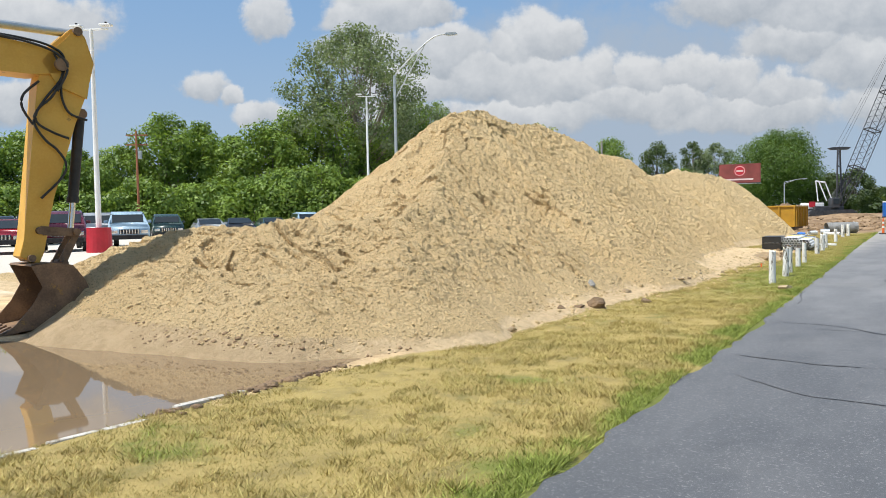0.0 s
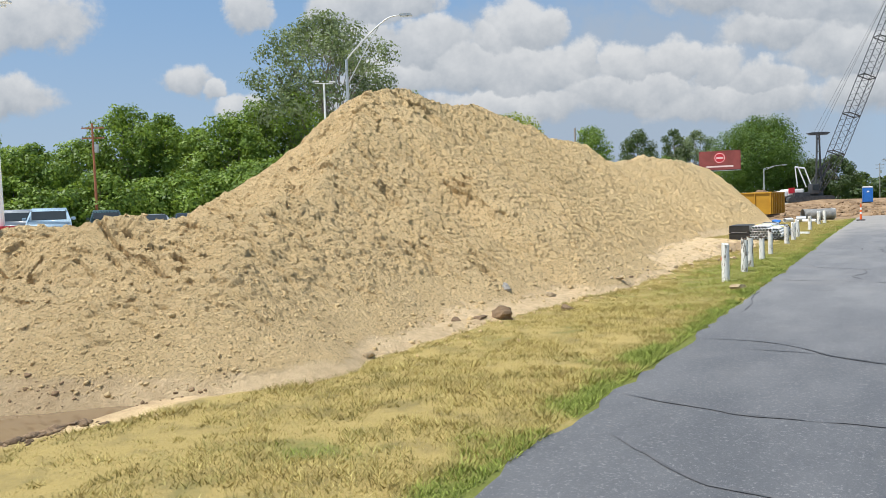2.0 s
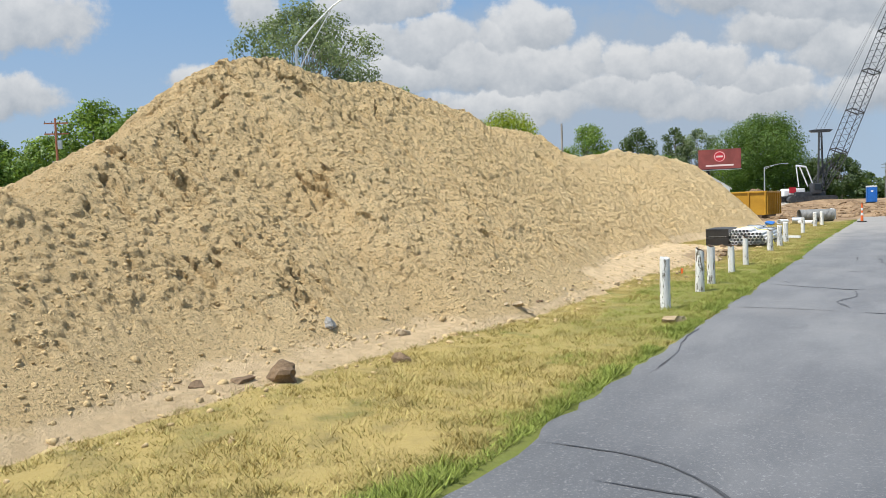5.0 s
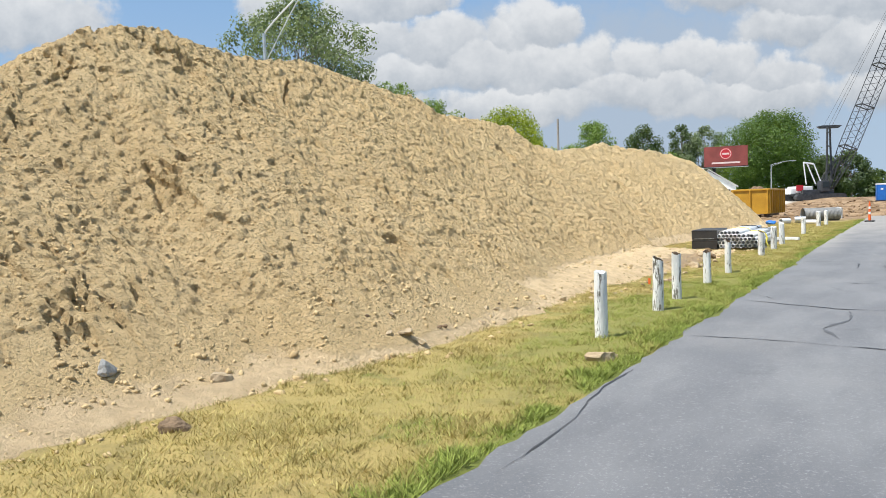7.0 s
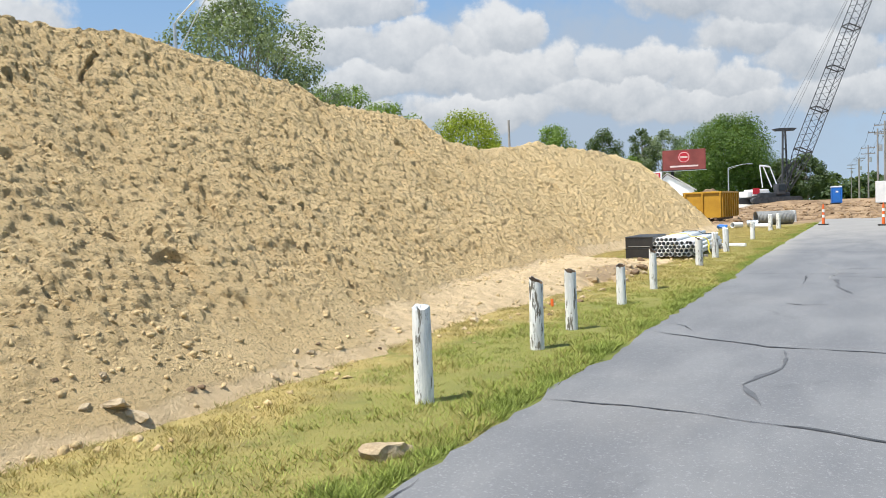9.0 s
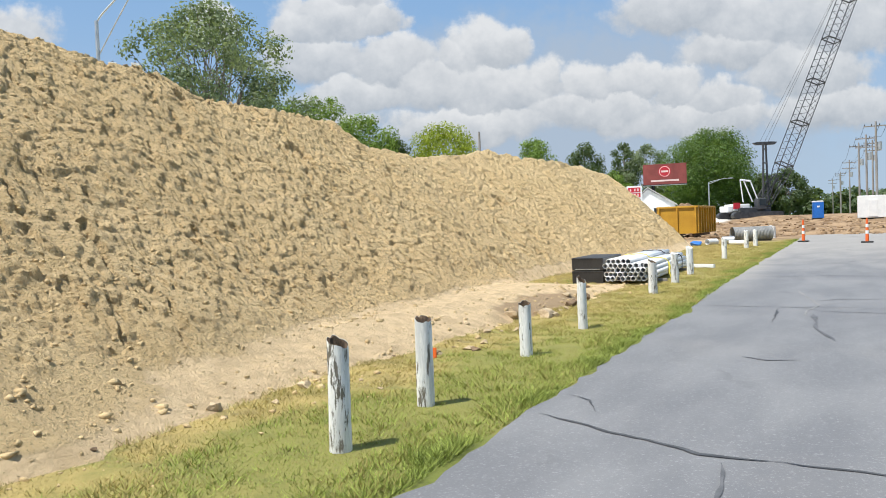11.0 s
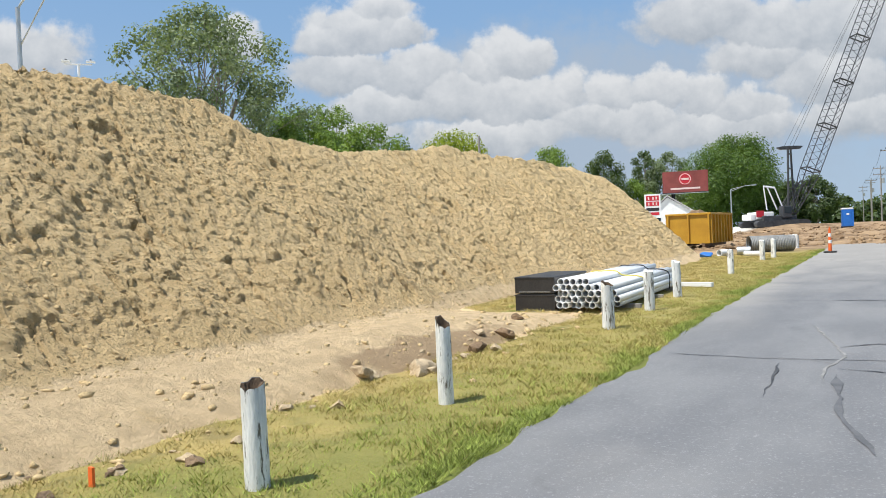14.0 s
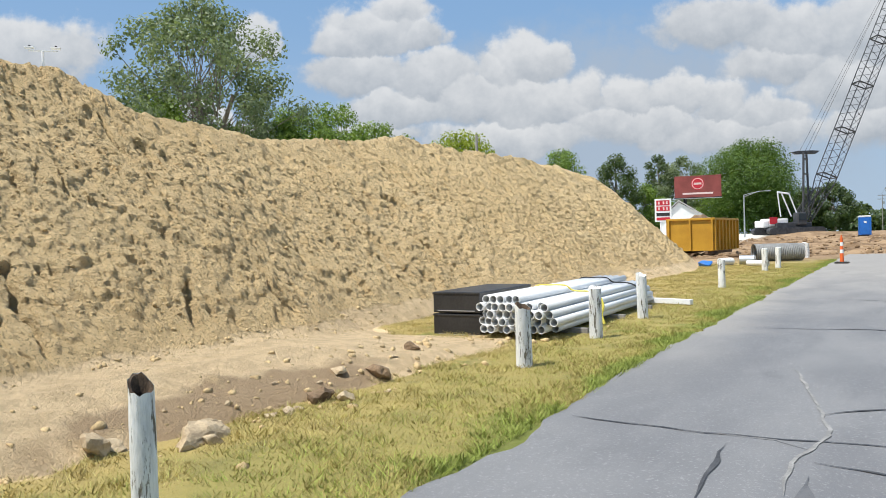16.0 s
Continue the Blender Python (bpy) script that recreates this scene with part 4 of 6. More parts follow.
for i, (x, y, s, m, w) in enumerate(STONES):
    ob = make_stone("clod" if w == "clod" else "stone", s, m, i + 3, WORDS[w], "clod" if w == "clod" else "stone")
    ob.matrix_world = pose(x, y, gz(x, y) + s[2] * 0.2, 0, 0, 47 * i)
rnd = random.Random(21)
for i in range(46):
    y = rnd.uniform(17, 32.5)
    x = -4.85 - 0.012 * (y - 17) + rnd.gauss(0, 0.2) + (0.35 if 22 < y < 26 else 0)
    s = 0.03 + 0.055 * rnd.random() ** 2
    ob = make_stone("stone", (s * 1.3, s, s * 0.75), M_ROCK if rnd.random() < 0.6 else M_CLOD, 60 + i, "small tan stone at the sand's edge")
    ob.matrix_world = pose(x, y, gz(x, y) + s * 0.15, 0, 0, rnd.uniform(0, 360))


def scatter(name, n, pick, size, mat, label, category, seed, squash=0.75):
    """Many small lumps joined into one mesh, each an island of 20 faces."""
    rs = np.random.RandomState(seed)
    bm = bmesh.new()
    bmesh.ops.create_icosphere(bm, subdivisions=1, radius=1.0)
    base = np.array([v.co for v in bm.verts])
    tri = np.array([[v.index for v in f.verts] for f in bm.faces])
    bm.free()
    xy = pick(rs, n)
    x, y = xy[:, 0], xy[:, 1]
    n = len(x)
    z = np.maximum(uneven(x, y), np.where((x < -4.3) & (y > 4.7) & (y < 66), heap_height(x, y), -9))
    s = size[0] + (size[1] - size[0]) * rs.rand(n) ** 3.2
    sc = s[:, None] * np.stack([rs.uniform(0.8, 1.5, n), rs.uniform(0.7, 1.1, n), rs.uniform(0.6, 1.0, n) * squash / 0.75], 1)
    jit = 1 + 0.42 * rs.randn(n, len(base), 1).clip(-1.5, 1.5)
    v = base[None] * jit * sc[:, None, :]
    a = rs.rand(n) * 2 * math.pi
    c, d = np.cos(a)[:, None], np.sin(a)[:, None]
    w = np.stack([v[:, :, 0] * c - v[:, :, 1] * d + x[:, None], v[:, :, 0] * d + v[:, :, 1] * c + y[:, None], v[:, :, 2] + (z + s * 0.12)[:, None]], 2)
    faces = (tri[None] + (np.arange(n) * len(base))[:, None, None]).reshape(-1, 3)
    ob = mesh_from(name, w.reshape(-1, 3), faces, mat)
    return tagged(ob, label, category, kind="stuff")


def mesh_from(name, co, faces, mat, flat=True):
    k = faces.shape[1]
    me = bpy.data.meshes.new(name)
    me.vertices.add(len(co))
    me.vertices.foreach_set("co", np.ascontiguousarray(co, float).ravel())
    me.loops.add(faces.size)
    me.loops.foreach_set("vertex_index", np.ascontiguousarray(faces).ravel())
    me.polygons.add(len(faces))
    me.polygons.foreach_set("loop_start", np.arange(len(faces)) * k)
    me.update(calc_edges=True)
    me.materials.append(mat)
    return new(name, me)


def on_heap(rs, n):
    y = 6 + 46 * rs.rand(n) ** 1.25
    x = -4.9 - 0.03 * np.maximum(y - 20, 0) - 6.2 * rs.rand(n) ** 1.15
    keep = (heap(x, y) > 0.1) & (vnoise(x * 0.9, y * 0.9, 77) > 0.22)
    return np.stack([x[keep], y[keep]], 1)


def at_foot(rs, n):
    y = rs.uniform(9.0, 44, n)
    x = -5.0 - 0.035 * np.maximum(y - 20, 0) + 0.45 * rs.randn(n)
    return np.stack([x, y], 1)


M_CRUMB = mottled("sand_clod", (0.44, 0.32, 0.165), (0.66, 0.49, 0.265), 4.0, 50.0, 0.97, relief=0.7, depth=0.02)
scatter("clods", 32000, on_heap, (0.007, 0.030), M_CRUMB, "lumps of caked sand on the heap", "clods", 5)
scatter("crumbs", 1300, at_foot, (0.008, 0.045), M_CRUMB, "crumbs of caked sand at the heap's foot", "clods", 6)


def past_road(rs, n):
    x, y = rs.uniform(-22, 9, n), 64 + 55 * rs.rand(n) ** 1.3
    keep = (y > 72.5) | (x < -6.6)
    return np.stack([x[keep], y[keep]], 1)


scatter("rubble", 5000, past_road, (0.03, 0.24), M_EARTH, "broken brown earth and rubble past the road", "rubble", 7, 0.6)


# ---- dirt curb of dark soil at the puddle's edge ----
def by_puddle(rs, n):
    y = rs.uniform(3.6, 6.3, n)
    return np.stack([-5.08 - 0.07 * (y - 3) + 0.10 * rs.randn(n), y], 1)


def along_toe(rs, n):
    x = rs.uniform(-9.2, -4.9, n)
    return np.stack([x, 5.95 + 0.55 * (x + 8.6) / 3.0 * (x > -8.6) + 0.9 * smooth(-5.6, -4.9, x) + 0.13 * rs.randn(n)], 1)


scatter("toe_crust", 140, along_toe, (0.010, 0.04), M_EARTH, "broken brown crust where the sand meets the puddle", "soil", 9, 0.6)
scatter("soil_crumbs", 700, by_puddle, (0.008, 0.06), M_CLOD, "dark soil lumps along the puddle", "soil", 8, 0.5)


# ---- broken edging between verge and puddle ----
def make_edging():
    rnd = random.Random(9)
    e = thing("broken_edging", pose(0, 0, 0), "broken pale concrete edging beside the puddle", "edging")
    y = 0.4
    while y < 4.6:
        L = rnd.uniform(0.25, 0.7)
        x = -5.02 - 0.07 * (y - 3) + rnd.uniform(-0.03, 0.03)
        part("slab_piece", box(0.09, L, 0.10, (0, 0, 0), 0.015, pose(x, y + L / 2, gz(x + 0.1, y) - 0.035 + rnd.uniform(-0.015, 0.01), rnd.uniform(-4, 4), rnd.uniform(-8, 8), 4 + rnd.uniform(-5, 5))), M_CONCRETE, e)
        y += L + rnd.uniform(0.01, 0.12)


M_CONCRETE = mottled("old_concrete", (0.38, 0.36, 0.32), (0.58, 0.55, 0.50), 5.0, 40.0, 0.9, relief=0.6, depth=0.01, wear=(0.2, 0.16, 0.11), wear_at=0.56)
make_edging()


# ---- grass ----
def grass(name, n, x_of, y_range, height, width, seed, label):
    rs = np.random.RandomState(seed)
    y = y_range[0] + (y_range[1] - y_range[0]) * rs.rand(n) ** 1.2
    x = x_of(rs, y)
    edge = road_edge(y)
    line = -4.62 - 0.013 * y - 0.45 * (1 - smooth(4, 9, y)) - 3.5 * smooth(31.5, 36.5, y) - 0.28 * smooth(19, 24, y)
    rag = 0.55 * fbm(x * 1.3, y * 1.3, 4, 91)
    thin = vnoise(x * 1.6, y * 1.6, 93)
    keep = (x < edge + 0.03) & (x > line + rag) & (thin + 0.5 * rs.rand(n) > 0.33)
    x, y = x[keep], y[keep]
    n = len(x)
    tall = 0.25 + 0.7 * vnoise(x * 2.3, y * 2.3, 95) + 0.6 * smooth(0.45, 0.8, vnoise(x * 6.5, y * 6.5, 97)) + 0.5 * smooth(-0.6, -0.1, x - road_edge(y)) * vnoise(x * 1.1, y * 1.1, 96)
    h = height * tall * rs.uniform(0.5, 1.3, n)
    w = width * rs.uniform(0.6, 1.3, n)
    a, lean, b = rs.rand(n) * 2 * math.pi, h * rs.uniform(0.3, 1.6, n), rs.rand(n) * 2 * math.pi
    z = uneven(x, y) - 0.01
    p = np.empty((n, 3, 3))
    p[:, 0] = np.stack([x - w * np.cos(a), y - w * np.sin(a), z], 1)
    p[:, 1] = np.stack([x + w * np.cos(a), y + w * np.sin(a), z], 1)
    p[:, 2] = np.stack([x + lean * np.cos(b), y + lean * np.sin(b), z + h], 1)
    ob = mesh_from(name, p.reshape(-1, 3), np.arange(3 * n).reshape(-1, 3), M_GRASS)
    return tagged(ob, label, "grass", kind="stuff")


grass("verge_grass", 720000, lambda rs, y: road_edge(y) - (4.2 + 1.6 * smooth(31, 37, y)) * rs.rand(len(y)), (0.5, 60.0), 0.050, 0.0050, 12, "short dry yellow grass with green patches")
grass("edge_grass", 120000, lambda rs, y: road_edge(y) - np.abs(rs.randn(len(y))) * 0.32, (1.0, 64.0), 0.055, 0.0056, 13, "longer green grass along the asphalt")


# ---- trees ----
def leaf_cards(centres, radii, n, size, rs):
    """Leaves on and in a set of clumps."""
    k = rs.choice(len(centres), n, p=(radii.prod(1) ** 0.67) / (radii.prod(1) ** 0.67).sum())
    d = rs.normal(size=(n, 3))
    d /= np.linalg.norm(d, axis=1)[:, None]
    p = centres[k] + d * radii[k] * (rs.rand(n) ** 0.4 * 1.08)[:, None]
    nrm = d * 1.3 + 0.65 * rs.normal(size=(n, 3)) + np.array([0, 0, 0.35])
    nrm /= np.linalg.norm(nrm, axis=1)[:, None]
    u = np.cross(nrm, rs.normal(size=(n, 3)))
    u /= np.linalg.norm(u, axis=1)[:, None]
    v = np.cross(nrm, u)
    s = size * rs.uniform(0.55, 1.35, n)[:, None]
    q = np.stack([p - u * s, p + v * s * 0.6, p + u * s, p - v * s * 0.6], 1)
    return q.reshape(-1, 3), np.arange(4 * n).reshape(-1, 4)


def make_tree(x, y, h, w, mat, leaves, seed, low=0.12, leaf=0.22, clumps=26, shape=1.0, label="", fork=True, puff=1.0, limb=0.22):
    rs = np.random.RandomState(seed)
    z0 = gz(x, y)
    tree = thing("tree", pose(x, y, z0), label or "broad leafy green tree", "tree", "trees round the site")
    # clumps in an egg-shaped crown
    c, r = [], []
    base = low * h
    for i in range(clumps):
        f = (i + 0.5) / clumps
        zz = base + (h - base) * (0.06 + 0.88 * f)
        prof = math.sin(math.pi * min(0.98, (0.12 + 0.86 * f)) ** shape) ** 0.75
        a = i * 2.39996 + rs.uniform(-0.5, 0.5)
        rad = w / 2 * prof * rs.uniform(0.38, 0.95)
        cr = w * puff * rs.uniform(0.12, 0.23) * (0.65 + 0.5 * prof)
        c.append((rad * math.cos(a), rad * math.sin(a), zz))
        r.append((cr, cr, cr * rs.uniform(0.7, 1.0)))
    c, r = np.array(c), np.array(r)
    c[:, 2] = np.minimum(c[:, 2], h - r[:, 2] * 0.95)
    # trunk and limbs
    bm = bmesh.new()
    t = max(0.16, h * 0.022)
    top = base + (h - base) * 0.45
    if fork:
        rod((0, 0, -0.3), (0.05 * w, 0, base * 0.9 + 0.5), t, t * 0.8, 9, False, bm)
        rod((0.05 * w, 0, base * 0.9 + 0.45), (-0.04 * w, 0.02 * w, top), t * 0.75, t * 0.4, 8, False, bm)
        rod((0.05 * w, 0, base * 0.9 + 0.4), (0.20 * w, 0.03 * w, top * 0.95), t * 0.6, t * 0.3, 8, False, bm)
    else:
        rod((0, 0, -0.3), (0, 0, h * 0.93), t, t * 0.2, 9, False, bm)
    for i in range(clumps):
        st = Vector((0.12 * w * math.sin(i), 0.02 * w, min(top, c[i][2] * 0.8) * (0.82 + 0.18 * math.cos(2.3 * i))))
        rod(st, Vector(c[i]), t * limb, t * 0.06, 5, False, bm)
    part("trunk", bm, M_BARK, tree, "pale branching trunk")
    co, faces = leaf_cards(c, r, leaves, leaf, rs)
    crown = mesh_from("crown", co, faces, mat)
    crown.parent = tree
    return tree


def from_start(az, d):
    return 0.955 + d * math.sin(radians(az)), -0.26 + d * math.cos(radians(az))


def from_end(az, d):
    return -0.217 + d * math.sin(radians(az)), 25.45 + d * math.cos(radians(az))


GREEN, TALL = "dense dark-green tree in a row behind the car park", "tall open grey-green tree with forked pale trunk"
make_tree(-70.6, 79.4, 29.5, 25.0, M_LEAF_GREY, 22000, 1, 0.34, 0.215, 96, 0.84, TALL, True, 0.42, 0.09)
for i, (az, d, h, w) in enumerate([(-68, 104, 13, 13), (-64.6, 106, 13.2, 12), (-61.5, 100, 10.5, 10), (-58.6, 108, 12.0, 11), (-55.7, 106, 16.2, 11), (-53.2, 109, 15.8, 10), (-51.2, 106, 13.4, 9), (-48.6, 104, 15.0, 11),
                                   (-46.4, 106, 17.4, 12), (-43.6, 104, 17.8, 12), (-40.2, 108, 15.5, 13), (-37.2, 110, 16.8, 10), (-34.9, 112, 15.4, 9)]):
    x, y = from_start(az, d)
    make_tree(x, y, h, w, M_LEAF, 14000, 20 + i, 0.04, 0.21, 46, 1.0, GREEN, True, 0.85)
for i, (az, d, h) in enumerate([(-66, 95, 6), (-62.6, 97, 6.5), (-60, 95, 5), (-57.4, 96, 7), (-54.8, 97, 6), (-52.0, 97, 7), (-49.6, 95, 7), (-47.2, 95, 8), (-44.6, 95, 8.5), (-42, 97, 7)]):
    x, y = from_start(az, d)
    make_tree(x, y, h, 9.0, M_LEAF, 6500, 50 + i, 0.0, 0.22, 18, 0.8, "low dense green shrub at the wood's edge", False)
for i, (az, d, h, w, mat, n, leaf, low, label) in enumerate([
        (-45.6, 125, 24.5, 18, M_LEAF, 7000, 0.36, 0.1, GREEN), (-42.4, 128, 25.8, 17, M_LEAF, 7000, 0.36, 0.1, GREEN), (-39.2, 130, 22.5, 16, M_LEAF, 6000, 0.36, 0.1, GREEN), (-36.9, 134, 18.5, 11, M_LEAF_DARK, 4000, 0.36, 0.1, GREEN),
        (-33.2, 132, 20.6, 18.5, M_LEAF_LIME, 7000, 0.34, 0.1, "rounded yellow-green tree behind the heap"), (-30.6, 140, 15.5, 9, M_LEAF_LIME, 2500, 0.34, 0.1, "small yellow-green tree behind the heap"),
        (-25.6, 184, 22.9, 17, M_LEAF, 6500, 0.38, 0.1, "rounded green tree beyond the heap"), (-21.5, 200, 22.6, 13, M_LEAF_DARK, 3000, 0.46, 0.25, "dark open pine tree"), (-19.4, 205, 15.0, 13, M_LEAF, 4000, 0.42, 0.1, "green tree beyond the heap"),
        (-18.4, 232, 26.0, 11, M_LEAF_DARK, 2200, 0.5, 0.2, "dark open pine tree"), (-16.8, 230, 25.0, 15, M_LEAF_GREY, 4200, 0.46, 0.1, "grey-green tree behind the billboard"), (-14.6, 225, 16.0, 15, M_LEAF, 4500, 0.42, 0.05, "green tree behind the billboard"),
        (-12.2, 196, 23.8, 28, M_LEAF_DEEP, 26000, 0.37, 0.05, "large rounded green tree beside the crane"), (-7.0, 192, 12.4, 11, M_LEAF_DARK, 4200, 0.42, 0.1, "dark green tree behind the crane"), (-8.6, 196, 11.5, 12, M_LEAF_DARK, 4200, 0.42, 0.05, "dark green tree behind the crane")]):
    x, y = from_end(az, d)
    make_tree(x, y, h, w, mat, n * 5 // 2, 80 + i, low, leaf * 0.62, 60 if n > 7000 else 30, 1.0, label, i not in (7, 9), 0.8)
for i in range(16):
    az = -5.8 + 0.75 * i
    x, y = from_end(az, 300 + 14 * (i % 3))
    make_tree(x, y, 8.5 + 2.2 * math.sin(i * 2.1), 16, M_LEAF_DARK, 900, 120 + i, 0.0, 0.9, 12, 0.8, "distant dark hedge tree", False)


# ---- excavator arm at the heap's end ----
def make_excavator():
    """Arm and bucket; x runs along the arm, y across it, z up, from the bucket's teeth."""
    ex = thing("excavator", pose(-12.25, 5.59, 0.0, 0, 3.3, 80), "yellow excavator arm with rusty bucket resting by the heap", "excavator")
    k = 0.0095

    def P(px, py):
        return (px - 30) * k, (578 - py) * k * 1.03

    def plate(name, pts, depth, mat, parent, y=0.0, bevel=0.012, label=""):
        bm = slab([P(*p) for p in pts], depth, bevel=bevel)
        bmesh.ops.translate(bm, verts=bm.verts, vec=(0, y, 0))
        return part(name, bm, mat, parent, label)

    stick = plate("stick", [(76, 92), (120, 44), (134, 40), (146, 55), (162, 98), (152, 150), (132, 210), (98, 345), (84, 440), (76, 462), (44, 450), (50, 420), (66, 150)], 0.42, M_YELLOW, ex, label="box-section yellow dipper stick")
    for y in (-0.235, 0.235):
        plate("cheek_plate", [(70, 110), (122, 50), (136, 44), (157, 100), (150, 165), (100, 150)], 0.03, M_YELLOW, stick, y, 0.005)
    boom = plate("boom", [(-620, 330), (-560, 330), (-330, 160), (-60, 142), (60, 136), (100, 128), (108, 100), (94, 86), (40, 84), (-70, 82), (-350, 80), (-640, 260)], 0.50, M_YELLOW, ex, label="yellow boom with hoses along its top")
    x, z = P(103, 112)
    part("pivot_pin", rod((x, -0.34, z), (x, 0.34, z), 0.11, sides=18), M_RUST, stick)
    x, z = P(130, 48)
    part("pin", rod((x, -0.30, z), (x, 0.30, z), 0.075, sides=16), M_RUST, stick)
    (ax, az), (bx, bz) = P(-260, 72), P(126, 47)
    part("arm_cylinder", rod((ax, 0, az), (bx, 0, bz), 0.075, sides=16), M_STEEL, boom, "long steel hydraulic ram")
    part("arm_rod", rod((P(-10, 54)[0], 0, P(-10, 54)[1]), (bx, 0, bz), 0.05, sides=14), M_CHROME, boom, "chromed piston rod")
    (ax, az), (bx, bz), (cx, cz) = P(146, 190), P(137, 345), P(134, 398)
    ram = part("bucket_cylinder", rod((ax, 0, az), (bx, 0, bz), 0.088, sides=18), M_RUBBER, ex, "black bucket ram")
    part("rod", rod((bx, 0, bz), (cx, 0, cz), 0.05, sides=14), M_CHROME, ram, "chromed piston rod")
    part("collar", rod((bx, 0, bz + 0.04), (bx, 0, bz - 0.06), 0.10, sides=18), M_RUBBER, ram)
    part("clevis", rod((ax, -0.12, az), (ax, 0.12, az), 0.09, sides=14), M_RUST, ram)
    for y in (-0.2, 0.2):
        plate("link_plate", [(76, 396), (140, 398), (142, 412), (80, 412)], 0.05, M_RUST, ex, y, 0.006, "rusty bucket link")
        plate("link_plate", [(134, 402), (146, 404), (122, 462), (108, 458)], 0.05, M_RUST, ex, y * 0.8, 0.006, "rusty bucket link")
    for px, py in ((62, 452), (116, 460), (136, 404), (74, 404)):
        x, z = P(px, py)
        part("pin", rod((x, -0.30, z), (x, 0.30, z), 0.06, sides=14), M_RUST, ex)
    # bucket: curved shell between two side plates, open towards the machine
    shell = [(52, 462), (84, 458), (118, 462), (140, 488), (154, 520), (134, 548), (100, 562), (60, 570), (22, 577)]
    half = 0.62
    bm = bmesh.new()
    outer = [P(*p) for p in shell]
    inner = [(x - 0.03, z + (0.025 if i > 4 else -0.03)) for i, (x, z) in enumerate(outer)]
    ring = outer + inner[::-1]
    a = [bm.verts.new((x, -half, z)) for x, z in ring]
    b = [bm.verts.new((x, half, z)) for x, z in ring]
    for i in range(len(ring)):
        j = (i + 1) % len(ring)
        bm.faces.new((a[i], a[j], b[j], b[i]))
    bucket = part("bucket", bm, M_RUST, ex, "worn rusty digging bucket")
    side = [(50, 464), (84, 458), (118, 462), (140, 488), (154, 520), (134, 548), (100, 562), (60, 570), (10, 579), (30, 560), (55, 530), (70, 500)]
    for y in (-half, half):
        plate("side_plate", side, 0.035, M_RUST, bucket, y, 0.006)
    for y in (-0.5, -0.25, 0.0, 0.25, 0.5):
        plate("tooth", [(30, 566), (34, 578), (2, 588), (-8, 584)], 0.10, M_RUST, bucket, y, 0.008, "worn steel tooth")
    # hoses
    for y, pts in ((-0.27, [(-200, 82), (-60, 80), (40, 78), (88, 84), (108, 100), (104, 135), (75, 180), (60, 215), (78, 245), (100, 262), (115, 285), (108, 310), (75, 348)]),
                   (-0.30, [(90, 95), (104, 130), (88, 170), (66, 195), (64, 218), (90, 232), (118, 240)]),
                   (-0.26, [(104, 140), (106, 170), (120, 195), (150, 203)]), (-0.24, [(68, 146), (44, 172), (42, 195), (60, 222)]),
                   (-0.20, [(-220, 76), (-40, 78), (30, 84), (90, 92), (106, 112)]), (-0.33, [(-180, 90), (-20, 82), (60, 86), (98, 98), (112, 120), (96, 160)])):
        part("hose", hose([(P(*p)[0], y, P(*p)[1]) for p in pts], 0.021, 8), M_RUBBER, ex, "black hydraulic hose", True)
    # the machine itself, out past the boom's foot
    bx, bz = P(-640, 300)
    part("upper_body", box(3.4, 2.7, 1.3, (bx - 1.3, 0, 1.75), 0.12), M_YELLOW, ex)
    part("cab", box(1.6, 1.0, 1.6, (bx - 0.4, 0.85, 2.1), 0.1), M_GLASS, ex)
    for y in (-1.1, 1.1):
        part("track", box(4.2, 0.6, 0.95, (bx - 1.2, y, 0.55), 0.3), M_RUBBER, ex)
    part("boom_foot", rod((bx + 0.2, -0.4, bz - 0.3), (bx - 0.6, -0.4, 1.6), 0.22), M_YELLOW, ex)


make_excavator()


